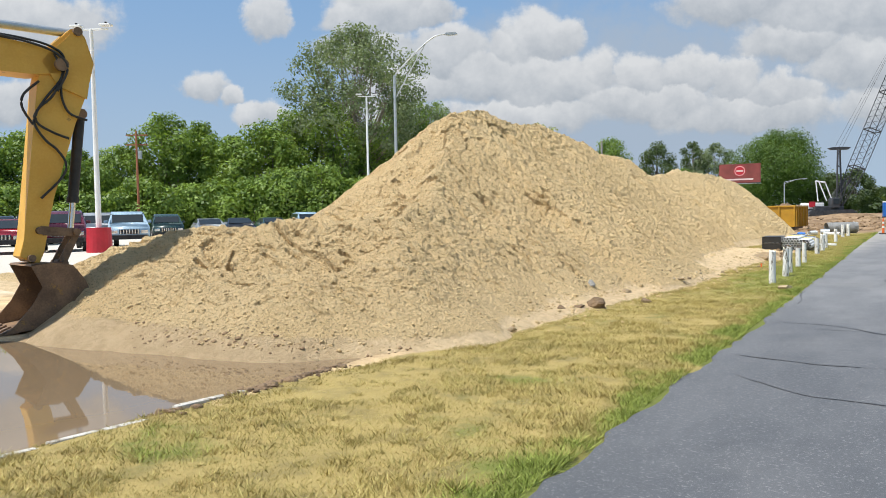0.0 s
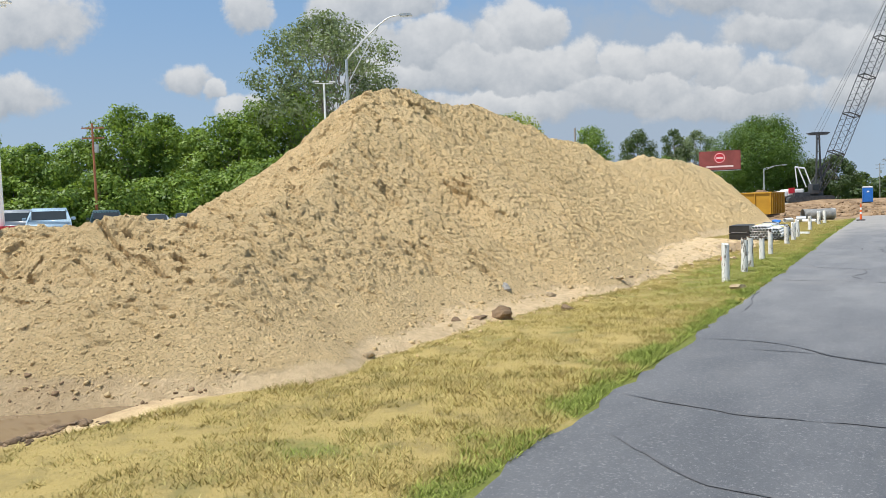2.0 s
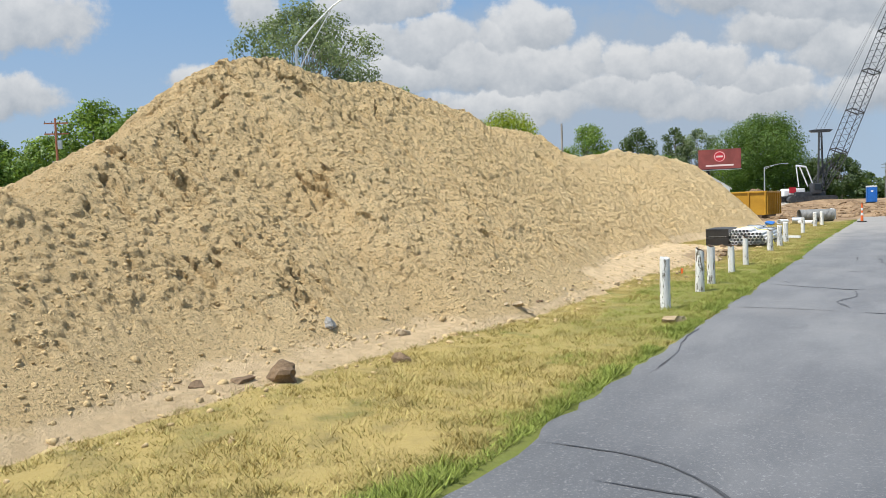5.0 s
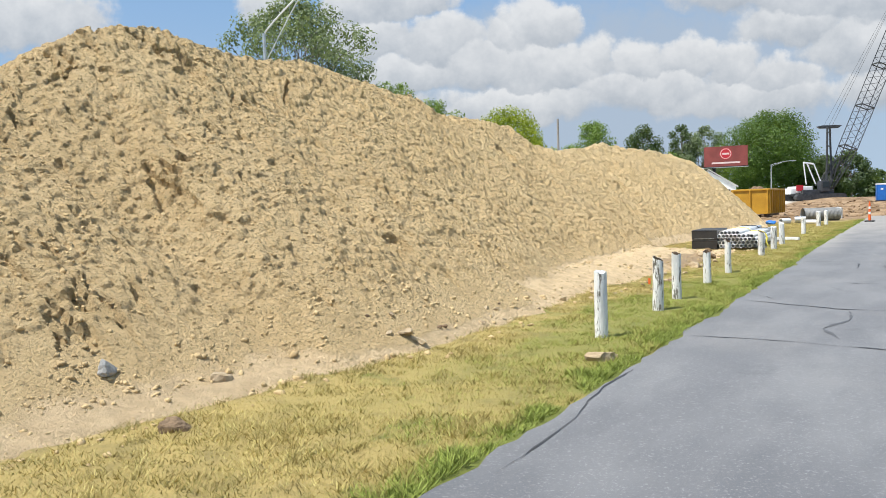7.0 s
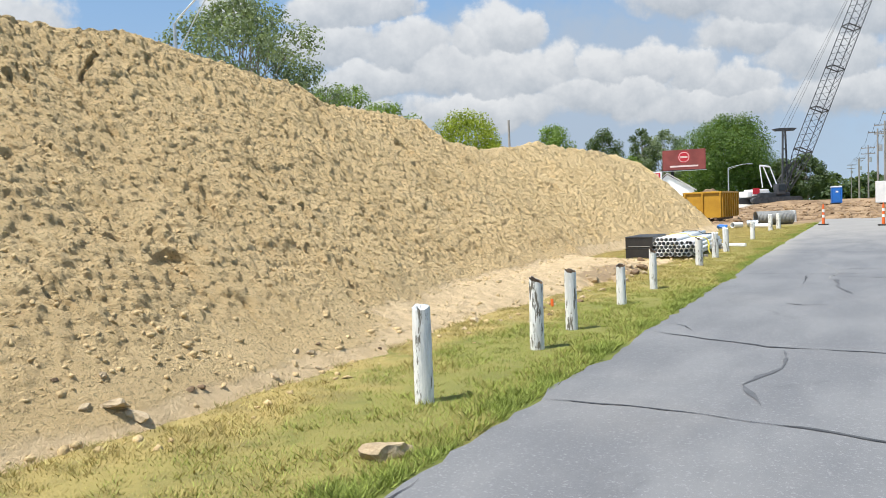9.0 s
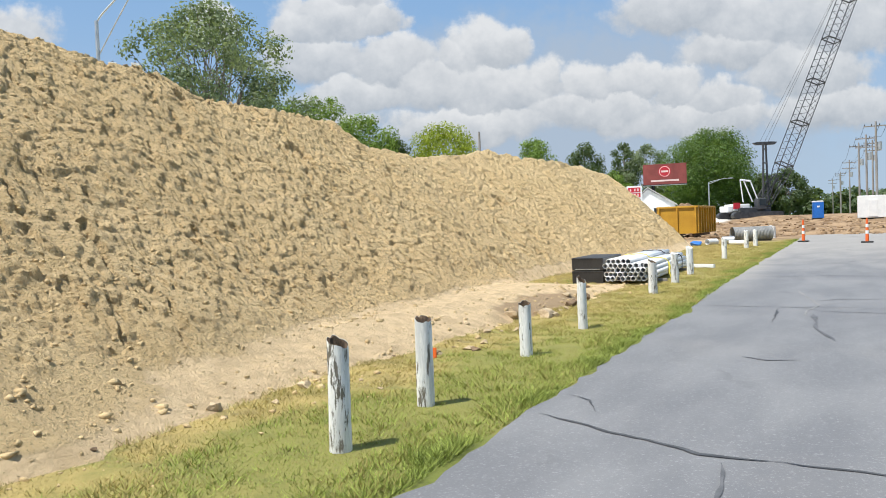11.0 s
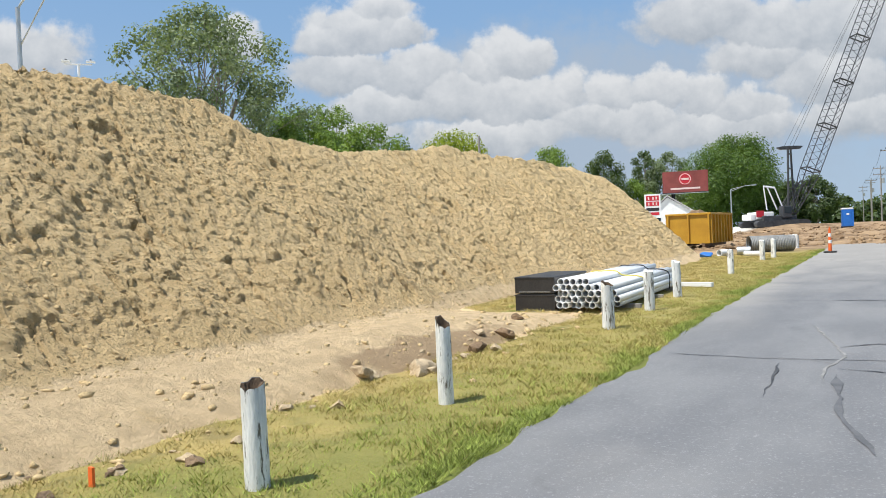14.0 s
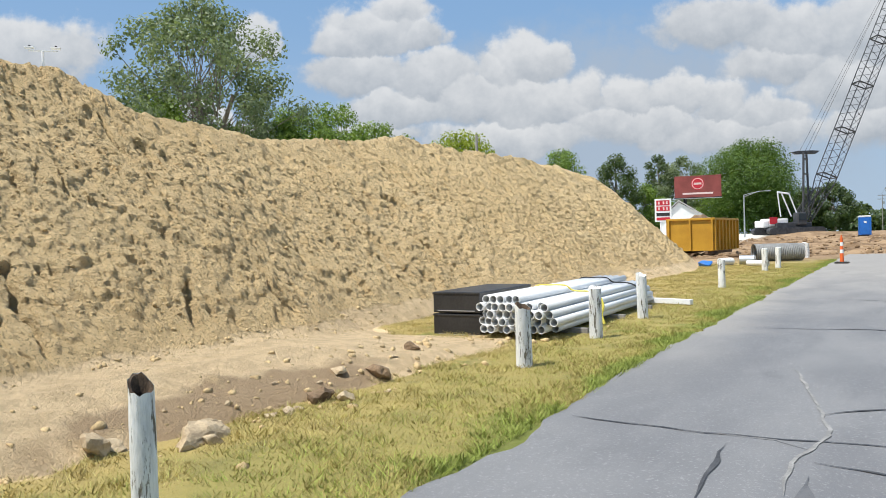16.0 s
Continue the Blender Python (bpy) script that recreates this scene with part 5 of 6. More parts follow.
# ---- roll-off container ----
def make_skip():
    sk = thing("roll_off_container", pose(-13.40, 66.4, gz(-12, 68) + 0.05), "large yellow steel waste container with ribbed sides", "container")
    W, L, H = 2.45, 5.2, 1.72
    z0 = 0.25
    for name, sx, sy, at in (("side_wall", 0.07, L, (0.035, L / 2, z0 + H / 2)), ("side_wall", 0.07, L, (W - 0.035, L / 2, z0 + H / 2)),
                             ("end_wall", W - 0.15, 0.07, (W / 2, 0.035, z0 + H / 2)), ("end_wall", W - 0.15, 0.07, (W / 2, L - 0.035, z0 + H / 2))):
        part(name, box(sx, sy, H, at, 0.01), M_SKIP, sk)
    part("floor", box(W - 0.14, L - 0.14, 0.08, (W / 2, L / 2, z0 + 0.06)), M_RUST, sk)
    bm = bmesh.new()
    bmesh.ops.create_grid(bm, x_segments=16, y_segments=32, size=0.5, matrix=Matrix.Translation((W / 2, L / 2, z0 + H - 0.12)) @ Matrix.Diagonal((W - 0.16, L - 0.16, 1, 1)))
    for v in bm.verts:
        v.co.z += 0.35 * noise.noise(v.co * 1.3) + 0.2 * noise.noise(v.co * 4)
    part("load", bm, M_CLOD, sk, "heaped rubble inside")
    for i in range(8):
        y = 0.08 + (L - 0.16) * i / 7
        for x in (-0.05, W + 0.05):
            part("rib", box(0.10, 0.10, H - 0.05, (x, y, z0 + H / 2), 0.01), M_SKIP, sk)
    for x in (0.06, W / 2, W - 0.06):
        part("rib", box(0.10, 0.10, H - 0.05, (x, -0.05, z0 + H / 2), 0.01), M_SKIP, sk)
    for x in (-0.02, W + 0.02):
        part("rail", box(0.14, L + 0.1, 0.12, (x, L / 2, z0 + H), 0.02), M_SKIP, sk)
    for y in (-0.02, L + 0.02):
        part("rail", box(W + 0.1, 0.14, 0.12, (W / 2, y, z0 + H), 0.02), M_SKIP, sk)
    for x in (0.4, W - 0.4):
        part("skid", box(0.16, L, 0.2, (x, L / 2, z0 - 0.08)), M_RUST, sk, "rusty skid rail")
        part("wheel", rod((x - 0.1, 0.5, 0.12), (x + 0.1, 0.5, 0.12), 0.12, sides=14), M_RUST, sk)


make_skip()


# ---- corrugated culvert pipes, offcuts and cover ----
def make_culvert(x, y, length, r, turn):
    ob = thing("culvert_pipe", pose(x, y, gz(x, y) + r * 0.95, 0, 0, turn), "grey corrugated steel culvert pipe on the verge", "pipe", "culvert pipes")
    n, m = 28, int(length / 0.04)
    verts, faces = [], []
    for s, sign in ((1.0, 1), (0.93, -1)):
        b = len(verts)
        for k in range(m + 1):
            rr = r * s + 0.018 * math.cos(k * math.pi / 1.0)
            verts += [(k * length / m, rr * math.cos(2 * math.pi * i / n), rr * math.sin(2 * math.pi * i / n)) for i in range(n)]
        for k in range(m):
            for i in range(n):
                j = (i + 1) % n
                q = (b + k * n + i, b + k * n + j, b + (k + 1) * n + j, b + (k + 1) * n + i)
                faces.append(q if sign > 0 else q[::-1])
    from_arrays("tube", verts, faces, M_CULVERT, ob, smooth=False)


M_CULVERT = mottled("dull_zinc", (0.17, 0.175, 0.175), (0.28, 0.285, 0.285), 3.0, 30.0, 0.6, 0.1)
make_culvert(-8.1, 62.4, 2.2, 0.40, 30)
for i, (x, y, r, L, t) in enumerate([(-8.6, 58.3, 0.16, 0.7, 60), (-8.0, 59.2, 0.2, 0.6, 10), (-7.4, 58.0, 0.12, 0.9, -20)]):
    ob = thing("pipe_offcut", pose(x, y, gz(x, y) + r), "short pale pipe offcut on bare ground", "pipe", "pipe offcuts")
    bm = rod((0, 0, 0), (L * math.cos(radians(t)), L * math.sin(radians(t)), 0), r, sides=18, caps=False)
    bmesh.ops.solidify(bm, geom=bm.faces[:], thickness=0.02)
    part("tube", bm, M_PVC if i != 1 else M_STEEL, ob, smooth=False)
tarp = make_stone("tarpaulin", (0.38, 0.3, 0.26), M_BLUE, 88, "crumpled bright blue cover on the sand", "tarpaulin")
tarp.matrix_world = pose(-9.1, 57.6, gz(-9.1, 57.6) + 0.12)
stake = thing("marker_stake", pose(-4.54, 24.92, gz(-4.54, 24.92)), "small orange marker stake at the verge", "marker")
part("stake", box(0.045, 0.02, 0.13, (0, 0, 0.06), 0.003), M_ORANGE, stake)


# ---- channelisers across the road's end ----
def make_delineator(x, y):
    d = thing("traffic_delineator", pose(x, y, float(road_height(np.array(x), np.array(y))) + 0.0), "orange traffic post with white bands on black base", "traffic cone", "traffic posts at the road's end")
    part("base", box(0.50, 0.50, 0.07, (0, 0, 0.035), 0.02), M_RUBBER, d, "black rubber base")
    part("post", rod((0, 0, 0.06), (0, 0, 1.07), 0.080, 0.050, 16), M_ORANGE, d)
    for z in (0.42, 0.72):
        part("band", rod((0, 0, z), (0, 0, z + 0.15), 0.083 - (z - 0.06) * 0.030, 0.083 - (z + 0.09) * 0.030, 16, False), M_WHITE, d, "white reflective band")
    part("grip", rod((0, 0, 1.06), (0, 0, 1.16), 0.03, sides=10), M_ORANGE, d)


make_delineator(-4.15, 59.9)
make_delineator(-1.2, 57.5)


# ---- portable toilet ----
def make_toilet(x, y):
    t = thing("portable_toilet", pose(x, y, gz(x, y), 0, 0, 12), "bright blue portable toilet with white roof", "portable toilet")
    b = part("cabin", box(1.15, 1.15, 1.95, (0, 0, 1.1), 0.03), M_BLUE, t)
    part("skid", box(1.25, 1.25, 0.14, (0, 0, 0.07), 0.02), M_DARK, t)
    part("roof", box(1.2, 1.2, 0.2, (0, 0, 2.16), 0.09), M_WHITE, t, "translucent white roof")
    part("door", box(0.75, 0.04, 1.7, (0, -0.59, 1.05), 0.01), M_BLUE, t)
    part("sign", box(0.28, 0.02, 0.2, (0, -0.62, 1.55)), M_WHITE, t, "white notice")
    for sx in (-1, 1):
        part("corner_post", box(0.08, 0.08, 1.95, (sx * 0.56, -0.56, 1.1), 0.02), M_BLUE, t)


make_toilet(-8.7, 119.8)


# ---- crawler crane ----
def lattice(name, a, b, w0, w1, bays, parent, label):
    """A square lattice mast from a to b, in one mesh: four chords and their lacing."""
    a, b = Vector(a), Vector(b)
    d = (b - a).normalized()
    s = d.cross(Vector((0, 1, 0))).normalized()
    u = s.cross(d)
    bm = bmesh.new()
    pts = []
    for k in range(bays + 1):
        f = k / bays
        taper = min(1.0, 0.25 + f * 7.0, 0.3 + (1 - f) * 6.0)
        w = (w0 + (w1 - w0) * f) * taper / 2
        c = a + (b - a) * f
        pts.append([c + s * w * i + u * w * j for i, j in ((-1, -1), (1, -1), (1, 1), (-1, 1))])
    for k in range(bays):
        for i in range(4):
            rod(pts[k][i], pts[k + 1][i], 0.052, sides=6, caps=False, bm=bm)
            j = (i + 1) % 4
            rod(pts[k][i], pts[k + 1][j] if k % 2 else pts[k + 1][j], 0.026, sides=4, caps=False, bm=bm)
            if k % 6 == 0:
                rod(pts[k][i], pts[k][j], 0.075, sides=5, caps=False, bm=bm)
    return part(name, bm, M_LATTICE, parent, label)


def make_crane():
    x0, y0 = -18.0, 128.0
    cr = thing("crawler_crane", pose(x0, y0, gz(x0, y0), 0, 0, 33.5) @ Matrix.Scale(1.19, 4), "crawler crane with dark lattice boom and white cab", "crane")
    tip = (18.8, 0, 41.0)
    foot = (2.3, 0, 1.4)
    boom = lattice("boom", foot, tip, 1.55, 1.55, 50, cr, "long dark lattice boom")
    gan = (2.0, 0.0, 8.9)
    g = part("gantry", rod((1.4, -0.7, 1.9), (1.55, -0.7, 8.6), 0.12, sides=8), M_LATTICE, cr, "dark upright gantry frame")
    part("post", rod((2.7, 0.7, 1.9), (2.5, 0.7, 8.6), 0.12, sides=8), M_LATTICE, g)
    for z in (4.2, 6.4, 8.0):
        part("crossbar", rod((1.5, -0.7, z), (2.6, 0.7, z), 0.09, sides=6), M_LATTICE, g)
    part("yoke", slab([(0.6, 8.75), (1.0, 8.5), (3.1, 8.5), (3.5, 8.8), (2.9, 8.85), (1.2, 8.85)], 0.5, bevel=0.03), M_LATTICE, g)
    for y in (-0.5, 0.5):
        part("pendant", rod((gan[0] - 0.3 + y, y, 8.7), (tip[0], y * 0.6, tip[2] - 0.5), 0.016, sides=5), M_LATTICE, cr, "boom suspension cable")
    part("hoist_rope", rod((2.4, 0, 8.7), (tip[0] - 0.8, 0.3, tip[2] - 1.5), 0.022, sides=4), M_LATTICE, cr)
    # upper works
    part("house", box(2.0, 2.4, 0.8, (-1.4, 0, 1.3), 0.1), M_WHITE, cr, "white machinery house")
    part("counterweight", box(0.6, 2.4, 0.7, (-2.7, 0, 1.15), 0.12), M_WHITE, cr)
    part("red_panel", box(0.8, 0.05, 0.7, (-2.0, -1.34, 1.5)), M_RED, cr, "red painted panel")
    cab = part("cab", box(1.0, 1.1, 1.3, (0.6, -1.7, 1.6), 0.12), M_LATTICE, cr, "dark operator's cab")
    part("windscreen", box(0.7, 0.04, 0.7, (0.6, -2.26, 1.8)), M_GLASS, cab)
    # white back mast behind the cab
    mast = part("back_mast", rod((-1.0, -0.8, 1.9), (-1.3, -0.8, 4.5), 0.07, sides=8), M_WHITE, cr, "white bent mast")
    part("mast_arm", rod((-1.3, -0.8, 4.5), (-0.1, -0.8, 4.3), 0.10, sides=8), M_WHITE, mast)
    part("mast_leg", rod((-0.1, -0.8, 4.3), (0.8, -0.8, 1.9), 0.08, sides=8), M_WHITE, mast)
    part("mast_leg", rod((-0.9, -0.8, 4.4), (0.1, -0.8, 1.9), 0.08, sides=8), M_WHITE, mast)
    for i in range(5):
        part("cable_bundle", rod((0.4 + 0.35 * i, -0.5 + 0.2 * i, 1.9), (2.4 + 0.3 * i, -0.3, 4.6 + 0.2 * (i % 3)), 0.06, sides=6), M_LATTICE, cr)
    for sy in (-1, 1):
        tr = part("track", slab([(-2.9, 0.25), (-2.6, 0.0), (2.6, 0.0), (2.9, 0.25), (2.9, 0.5), (2.6, 0.75), (-2.6, 0.75), (-2.9, 0.5)], 0.9, bevel=0.04), M_LATTICE, cr, "muddy dark crawler track")
        tr.location.y = sy * 2.1
    part("carbody", box(3.6, 3.6, 0.7, (0, 0, 0.9), 0.1), M_LATTICE, cr)


make_crane()


# ---- lamps and poles ----
def make_floodlight_pole(x, y, z_top, base_z, red_base, turn):
    p = thing("light_pole", pose(x, y, base_z, 0, 0, turn), "white car-park light pole with two floodlights", "light pole", "light poles")
    h = z_top - base_z
    if red_base:
        part("plinth", rod((0, 0, -0.2), (0, 0, 1.0), 0.50, 0.46, 20), M_RED, p, "red painted concrete base")
    part("pole", rod((0, 0, 0), (0, 0, h), 0.12, 0.07, 12), M_WHITE, p)
    part("crossarm", box(1.4, 0.07, 0.07, (0, 0, h), 0.01), M_WHITE, p)
    for s in (-0.62, 0.62):
        f = part("floodlight", box(0.46, 0.30, 0.09, (s, 0, h + 0.15), 0.03), M_WHITE, p)
        part("sensor", rod((s, 0, h + 0.18), (s, 0, h + 0.28), 0.05, sides=8), M_DARK, f)


make_floodlight_pole(-27.78, 16.18, 9.6, 0.70, True, 30)
make_floodlight_pole(-39.0, 45.6, 11.8, 0.3, False, 50)


def make_street_lamp(x, y, z0, h, reach, rise, turn):
    p = thing("street_lamp", pose(x, y, z0, 0, 0, turn), "grey steel street lamp with curved arm", "street lamp", "street lamps")
    part("pole", rod((0, 0, 0), (0, 0, h), 0.12, 0.08, 12), M_STEEL, p)
    part("arm", hose([(0, 0, h - 0.1), (reach * 0.08, 0, h + rise * 0.12), (reach * 0.42, 0, h + rise * 0.57), (reach * 0.76, 0, h + rise * 0.93), (reach, 0, h + rise)], 0.045), M_STEEL, p)
    part("brace", hose([(0, 0, h - rise * 0.6), (reach * 0.3, 0, h + rise * 0.1), (reach * 0.6, 0, h + rise * 0.76)], 0.032), M_STEEL, p)
    part("lantern", slab([(reach - 0.1, h + rise - 0.03), (reach + 0.2, h + rise - 0.1), (reach + 0.75, h + rise - 0.05), (reach + 0.6, h + rise + 0.1), (reach, h + rise + 0.08)], 0.3, bevel=0.02), M_STEEL, p)


make_street_lamp(-29.6, 37.6, 0.2, 10.9, 3.4, 2.6, 36)
x, y = from_end(-12.6, 118)
make_street_lamp(x, y, gz(x, y), 6.6, 3.0, 0.5, 22)


def make_utility_pole(x, y, top, mat, turn=0, arms=1):
    z0 = gz(x, y)
    p = thing("utility_pole", pose(x, y, z0, 0, 0, turn), "tall wooden utility pole with crossarm", "utility pole", "utility poles")
    h = top - z0
    part("pole", rod((0, 0, -0.3), (0, 0, h), 0.16, 0.10, 10), mat, p)
    for i in range(arms):
        z = h - 0.5 - 1.1 * i
        part("crossarm", box(2.4, 0.11, 0.13, (0, 0.15, z)), mat, p)
        for s in (-1.1, -0.4, 0.4, 1.1):
            part("insulator", rod((s, 0.15, z + 0.06), (s, 0.15, z + 0.26), 0.045, 0.03, 8), M_DARK, p)
    if arms:
        part("transformer", rod((0.35, 0, h - 3.2), (0.35, 0, h - 2.3), 0.24, sides=12), M_STEEL, p)
    return p


make_utility_pole(*from_start(-57.6, 92), 12.6, M_REDPOLE, 40, 2)
make_utility_pole(-32.6, 77.5, 10.1, M_WOODPOLE, 0, 0)
ROW = [(-0.75, 95, 11.6), (-1.35, 106, 11.2), (-1.8, 118, 11.2), (-2.4, 160, 11.4), (-2.95, 205, 11.4), (-3.45, 270, 12.4), (-3.0, 240, 12.4), (-1.0, 130, 12.4)]
SPOTS = [(0.0 + d * math.sin(radians(a - 0.6)), 19.95 + d * math.cos(radians(a)), t) for a, d, t in ROW]
for i, (x, y, t) in enumerate(SPOTS):
    make_utility_pole(x, y, t, M_WOODPOLE, 5, 1 + i % 2)
for k, (i, j) in enumerate(((0, 1), (1, 2), (2, 3), (3, 4), (4, 5))):
    (ax, ay, at), (bx, by, bt) = SPOTS[i], SPOTS[j]
    for s in (-1.1, 0.4, 1.1):
        ob = part("power_line", hose([(ax + s, ay, at - 0.3), ((ax + bx) / 2 + s, (ay + by) / 2, (at + bt) / 2 - 1.0), (bx + s, by, bt - 0.3)], 0.02, 4), M_RUBBER)
        tagged(ob, "sagging black overhead power line", "cable", "power lines")


# ---- billboard, price sign, house, site cabin ----
def make_billboard():
    x, y = from_end(-15.7, 142)
    b = thing("billboard", pose(x, y, gz(x, y), 0, 0, 14), "red roadside billboard with a round emblem on one post", "billboard")
    face = part("panel", box(8.0, 0.35, 3.9, (0, 0, 8.90), 0.03), M_BOARD, b, "dark red printed panel")
    part("frame", box(8.2, 0.3, 0.12, (0, 0, 6.92)), M_DARK, face)
    part("walkway", box(8.2, 0.9, 0.08, (0, -0.5, 6.75)), M_STEEL, face)
    part("emblem", rod((0.0, -0.178, 9.40), (0.0, -0.2, 9.40), 1.15, sides=32), M_RED, face, "bright red disc")
    bm = bmesh.new()
    bmesh.ops.create_cone(bm, cap_ends=True, segments=32, radius1=1.0, radius2=1.0, depth=0.02, matrix=Matrix.Translation((0, -0.215, 9.40)) @ Matrix.Rotation(radians(90), 4, "X"))
    part("emblem_ring", bm, M_PINK, face, "pale ring")
    part("emblem_core", rod((0, -0.23, 9.40), (0, -0.245, 9.40), 0.88, sides=32), M_RED, face)
    part("emblem_bar", box(1.3, 0.02, 0.35, (0, -0.26, 9.40)), M_PINK, face)
    part("caption_bar", box(5.2, 0.02, 0.32, (0.0, -0.19, 7.65)), M_PINK, face, "pale caption bar")
    part("post", rod((-2.2, 0.2, 0), (-2.2, 0.2, 7.0), 0.32, sides=14), M_DARK, b)


M_BOARD = mottled("printed_red", (0.17, 0.035, 0.03), (0.26, 0.06, 0.05), 0.4, 6.0, 0.5, relief=0.02)
M_PINK = mottled("pale_print", (0.62, 0.45, 0.42), (0.75, 0.6, 0.57), 2.0, 20.0, 0.6, relief=0.02)
make_billboard()


def make_price_sign():
    x, y = from_end(-18.15, 122)
    s = thing("price_sign", pose(x, y, gz(x, y), 0, 0, 16), "white and red roadside price sign on posts", "sign")
    p = part("panel", box(2.5, 0.4, 3.6, (0, 0, 4.9), 0.04), M_WHITE, s)
    for z, h, m in ((6.05, 0.8, M_RED), (5.15, 0.7, M_RED), (4.25, 0.5, M_DARK), (3.55, 0.45, M_RED)):
        part("bar", box(2.0, 0.03, h, (0, -0.22, z)), m, p, "block of unreadable print")
    for z in (6.05, 5.15):
        for xx in (-0.6, 0.1, 0.6):
            part("figure_bar", box(0.22, 0.03, 0.45, (xx, -0.245, z)), M_PINK, p)
    for xx in (-0.4, 0.4):
        part("post", rod((xx, 0, 0), (xx, 0, 3.2), 0.11, sides=10), M_WHITE, s)


make_price_sign()


def make_house():
    x, y = from_end(-16.7, 136)
    h = thing("house", pose(x, y, gz(x, y), 0, 0, 14), "white clapboard house with a low gable", "house")
    part("wall", box(8.0, 9.0, 2.9, (0, 4.5, 1.45)), M_WHITE, h)
    part("gable", slab([(-4.0, 2.9), (4.0, 2.9), (-0.8, 5.8)], 0.25), M_WHITE, h).location.y = 0.125
    for sx, x1, z1, x2, z2 in ((1, -4.4, 2.6, -0.8, 6.0), (2, 4.4, 2.6, -0.8, 6.0)):
        part("roof", slab([(x1, z1), (x2, z2), (x2, z2 + 0.2), (x1, z1 + 0.2)], 9.6), M_SHINGLE, h, "grey shingle roof").location.y = 4.4
    for xx in (-2.4, 0.6, 2.6):
        w = part("window", box(0.9, 0.08, 1.2, (xx, -0.03, 1.7)), M_WHITE, h)
        part("pane", box(0.75, 0.04, 1.05, (xx, -0.075, 1.7)), M_GLASS, w)


M_SHINGLE = mottled("pale_shingle", (0.42, 0.41, 0.39), (0.55, 0.54, 0.52), 3.0, 20.0, 0.9)
make_house()
cabin = thing("site_trailer", pose(-1.2, 115.0, gz(-1.2, 115), 0, 0, 4), "white box trailer at the site's far end", "trailer")
part("body", box(6.0, 2.5, 2.5, (0, 0, 1.65), 0.05), M_WHITE, cabin)
part("door", box(0.9, 0.05, 1.9, (-1.5, -1.27, 1.5), 0.01), M_WHITE, cabin)
part("chassis", box(4.8, 2.0, 0.2, (0, 0, 0.32)), M_DARK, cabin)
for s in (-0.9, 0.9):
    part("wheel", rod((s, -1.2, 0.32), (s, -0.95, 0.32), 0.33, sides=16), M_RUBBER, cabin)


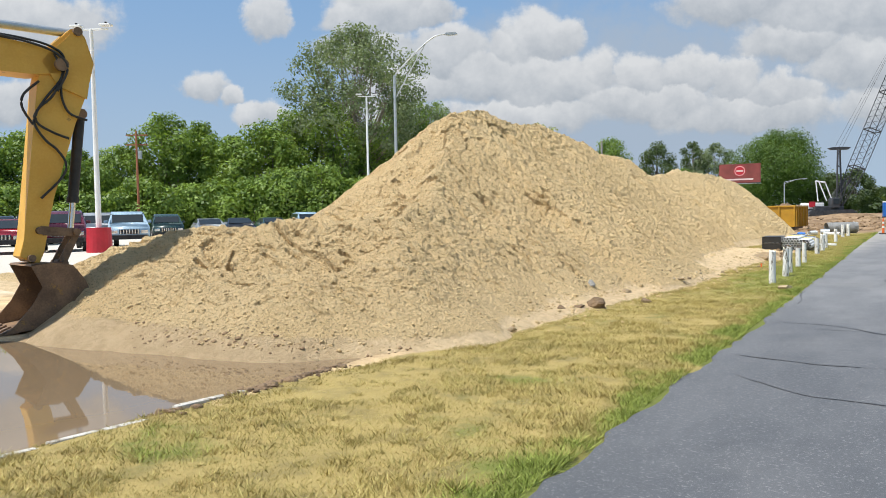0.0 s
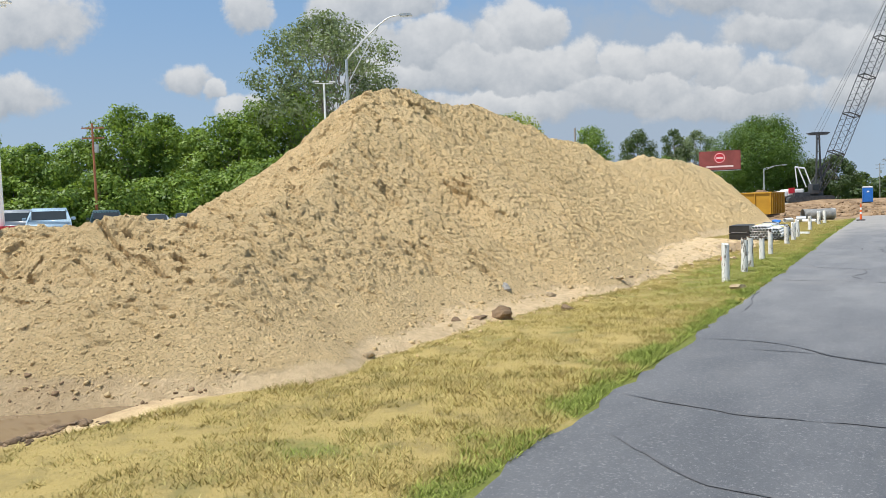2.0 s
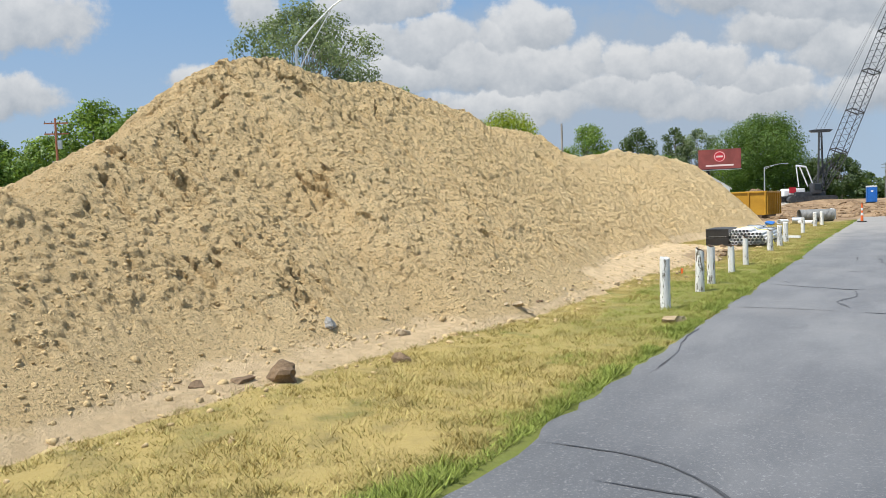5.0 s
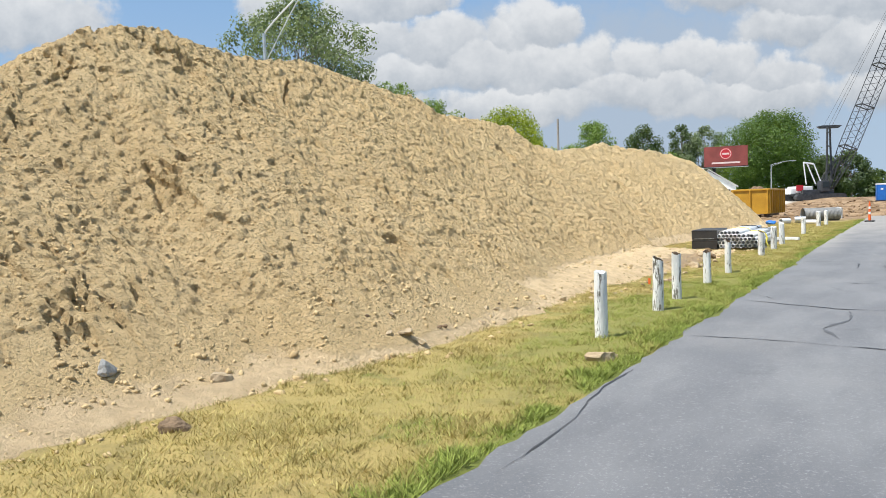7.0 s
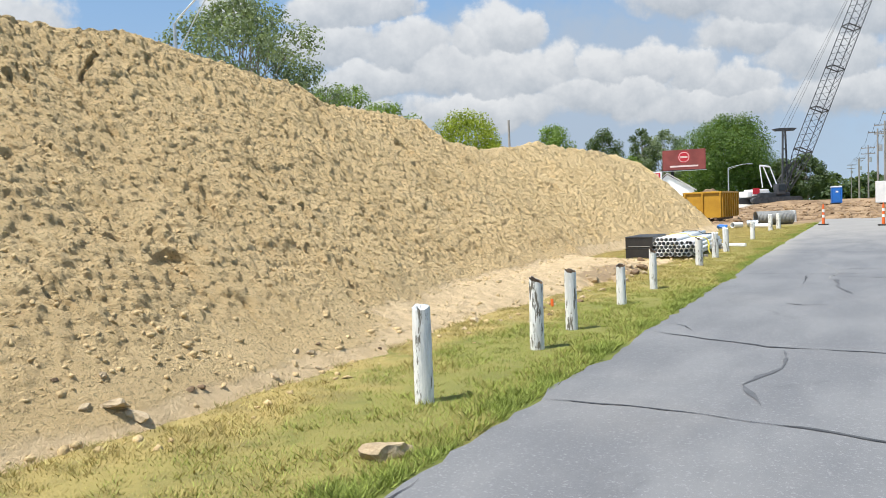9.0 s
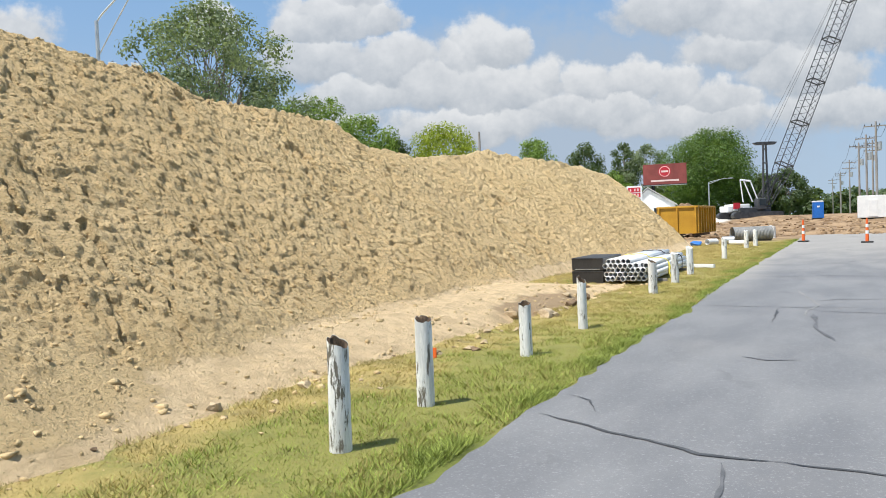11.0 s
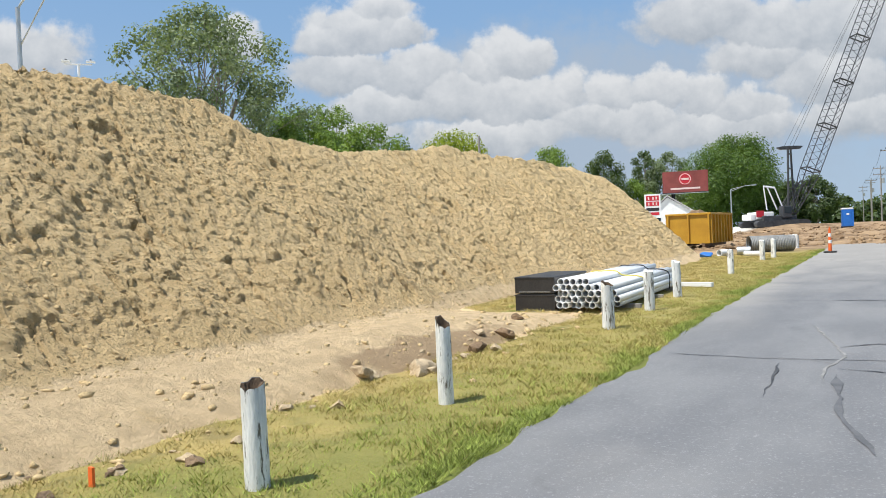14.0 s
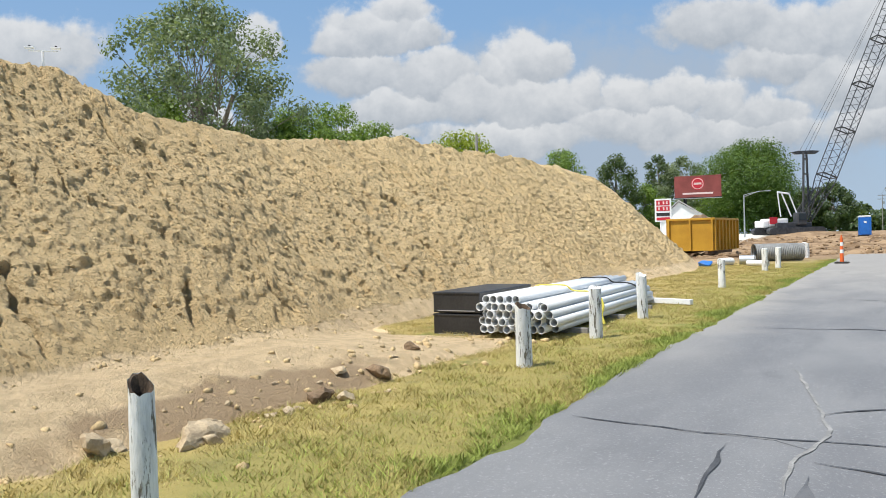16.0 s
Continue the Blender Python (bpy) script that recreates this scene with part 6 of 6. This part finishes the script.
# ---- parked cars ----
def make_car(x, y, turn, paint, kind, label):
    z0 = gz(x, y)
    c = thing("car", pose(x, y, z0, 0, 0, turn), label, "car", "cars in the car park")
    if kind == "suv":
        prof = [(-2.25, 0.45), (-2.3, 0.75), (-2.2, 1.05), (-1.15, 1.15), (-0.55, 1.72), (0.2, 1.78), (1.9, 1.74), (2.2, 1.2), (2.28, 0.6), (2.2, 0.42)]
        glass, zg, top = [(-1.08, 1.16), (-0.52, 1.66), (1.85, 1.68), (2.1, 1.2)], 1.42, 1.76
    elif kind == "truck":
        prof = [(-2.6, 0.5), (-2.65, 0.95), (-2.5, 1.15), (-1.3, 1.22), (-0.75, 1.85), (0.6, 1.88), (0.85, 1.25), (2.6, 1.22), (2.65, 0.6), (2.5, 0.48)]
        glass, zg, top = [(-1.22, 1.24), (-0.72, 1.79), (0.55, 1.82), (0.75, 1.26)], 1.5, 1.86
    else:
        prof = [(-2.3, 0.4), (-2.35, 0.65), (-2.2, 0.85), (-1.2, 0.95), (-0.45, 1.4), (0.9, 1.43), (1.7, 1.0), (2.3, 0.95), (2.35, 0.5), (2.2, 0.36)]
        glass, zg, top = [(-1.1, 0.97), (-0.42, 1.35), (0.85, 1.38), (1.55, 1.01)], 1.18, 1.42
    bm = slab(prof, 1.84)
    for v in bm.verts:
        if v.co.z > zg - 0.25:
            v.co.y *= 1 - 0.22 * (v.co.z - zg + 0.25) / (top - zg + 0.25)
    bmesh.ops.bevel(bm, geom=bm.edges[:], offset=0.07, segments=3, affect="EDGES")
    part("body", bm, paint, c, smooth=True)
    gm = slab(glass, 1.80)
    for v in gm.verts:
        v.co.y *= 1.0 - 0.17 * (v.co.z - zg + 0.25) / (top - zg + 0.25)
    side = part("side_windows", gm, M_GLASS, c)
    a, b = Vector((glass[0][0], 0, glass[0][1])), Vector((glass[1][0], 0, glass[1][1]))
    mid, d = (a + b) / 2, (b - a)
    out = Vector((-d.z, 0, d.x)).normalized() * 0.045
    part("windscreen", box(0.03, 1.42, d.length * 0.88, (0, 0, 0), 0.01, Matrix.Translation(mid + out) @ Matrix.Rotation(math.atan2(d.x, d.z), 4, "Y")), M_GLASS, c)
    for sx in (-1.45, 1.4):
        for sy in (-0.86, 0.86):
            w = part("wheel", rod((sx, sy - 0.11, 0.34), (sx, sy + 0.11, 0.34), 0.34, sides=20), M_RUBBER, c)
            part("rim", rod((sx, sy - 0.12, 0.34), (sx, sy + 0.12, 0.34), 0.2, sides=14), M_STEEL, w)
    zl = prof[1][1] + 0.02
    for sy in (-0.68, 0.68):
        part("headlight", box(0.08, 0.32, 0.16, (prof[1][0] + 0.03, sy, zl), 0.02), M_CHROME, c)
    grille = part("grille", box(0.06, 0.9, 0.22, (prof[1][0] + 0.02, 0, zl), 0.01), M_DARK, c)
    for k in range(7):
        part("slot_bar", box(0.03, 0.05, 0.2, (prof[1][0] - 0.02, -0.39 + 0.13 * k, zl)), M_CHROME, grille)
    part("bumper", box(0.16, 1.7, 0.2, (prof[0][0] - 0.02, 0, 0.5), 0.04), M_DARK, c)
    for sy in (-1.0, 1.0):
        part("mirror", box(0.12, 0.18, 0.14, (glass[0][0] + 0.25, sy, glass[0][1] + 0.1), 0.03), paint, c)


P_MAROON, P_RED, P_SILVER = glossy("maroon_paint", (0.10, 0.012, 0.03), 0.25, coat=0.6), glossy("red_car_paint", (0.30, 0.01, 0.02), 0.25, coat=0.6), glossy("silver_paint", (0.42, 0.44, 0.46), 0.3, 0.4, coat=0.5)
P_BLUE, P_GREEN, P_BLACK, P_WHITE = glossy("pale_blue_paint", (0.36, 0.50, 0.62), 0.25, coat=0.6), glossy("dark_green_paint", (0.02, 0.05, 0.045), 0.25, coat=0.6), glossy("black_paint", (0.015, 0.016, 0.02), 0.2, coat=0.6), glossy("white_car_paint", (0.72, 0.73, 0.74), 0.3, coat=0.5)
CARS = [(-65.9, 36, P_RED, "sedan", "bright red sedan parked on pale concrete"), (-62.4, 37, P_MAROON, "suv", "maroon off-roader with slotted grille"), (-60.3, 43, P_SILVER, "suv", "silver sport utility car parked nose out"), (-58.4, 41, P_BLUE, "suv", "pale blue sport utility car by the heap"),
        (-55.8, 52, P_GREEN, "suv", "dark green sport utility car"), (-52.9, 54, P_SILVER, "sedan", "silver sedan behind the heap"), (-50.8, 56, P_BLACK, "sedan", "black sedan behind the heap"), (-48.4, 60, P_GREEN, "sedan", "dark green sedan behind the heap"),
        (-64.3, 52, P_BLACK, "truck", "black pickup truck in the second row"), (-62.8, 55, P_SILVER, "suv", "silver sport utility car in the second row"), (-60.9, 53, P_BLUE, "suv", "pale blue sport utility car in the second row"), (-66.2, 50, P_BLACK, "suv", "black sport utility car in the second row"), (-45.8, 58, P_BLUE, "suv", "pale blue car behind the heap")]
for i, (az, d, paint, kind, label) in enumerate(CARS):
    x, y = from_start(az, d)
    make_car(x, y, 150 + 5 * math.sin(i * 3.1), paint, kind, label)
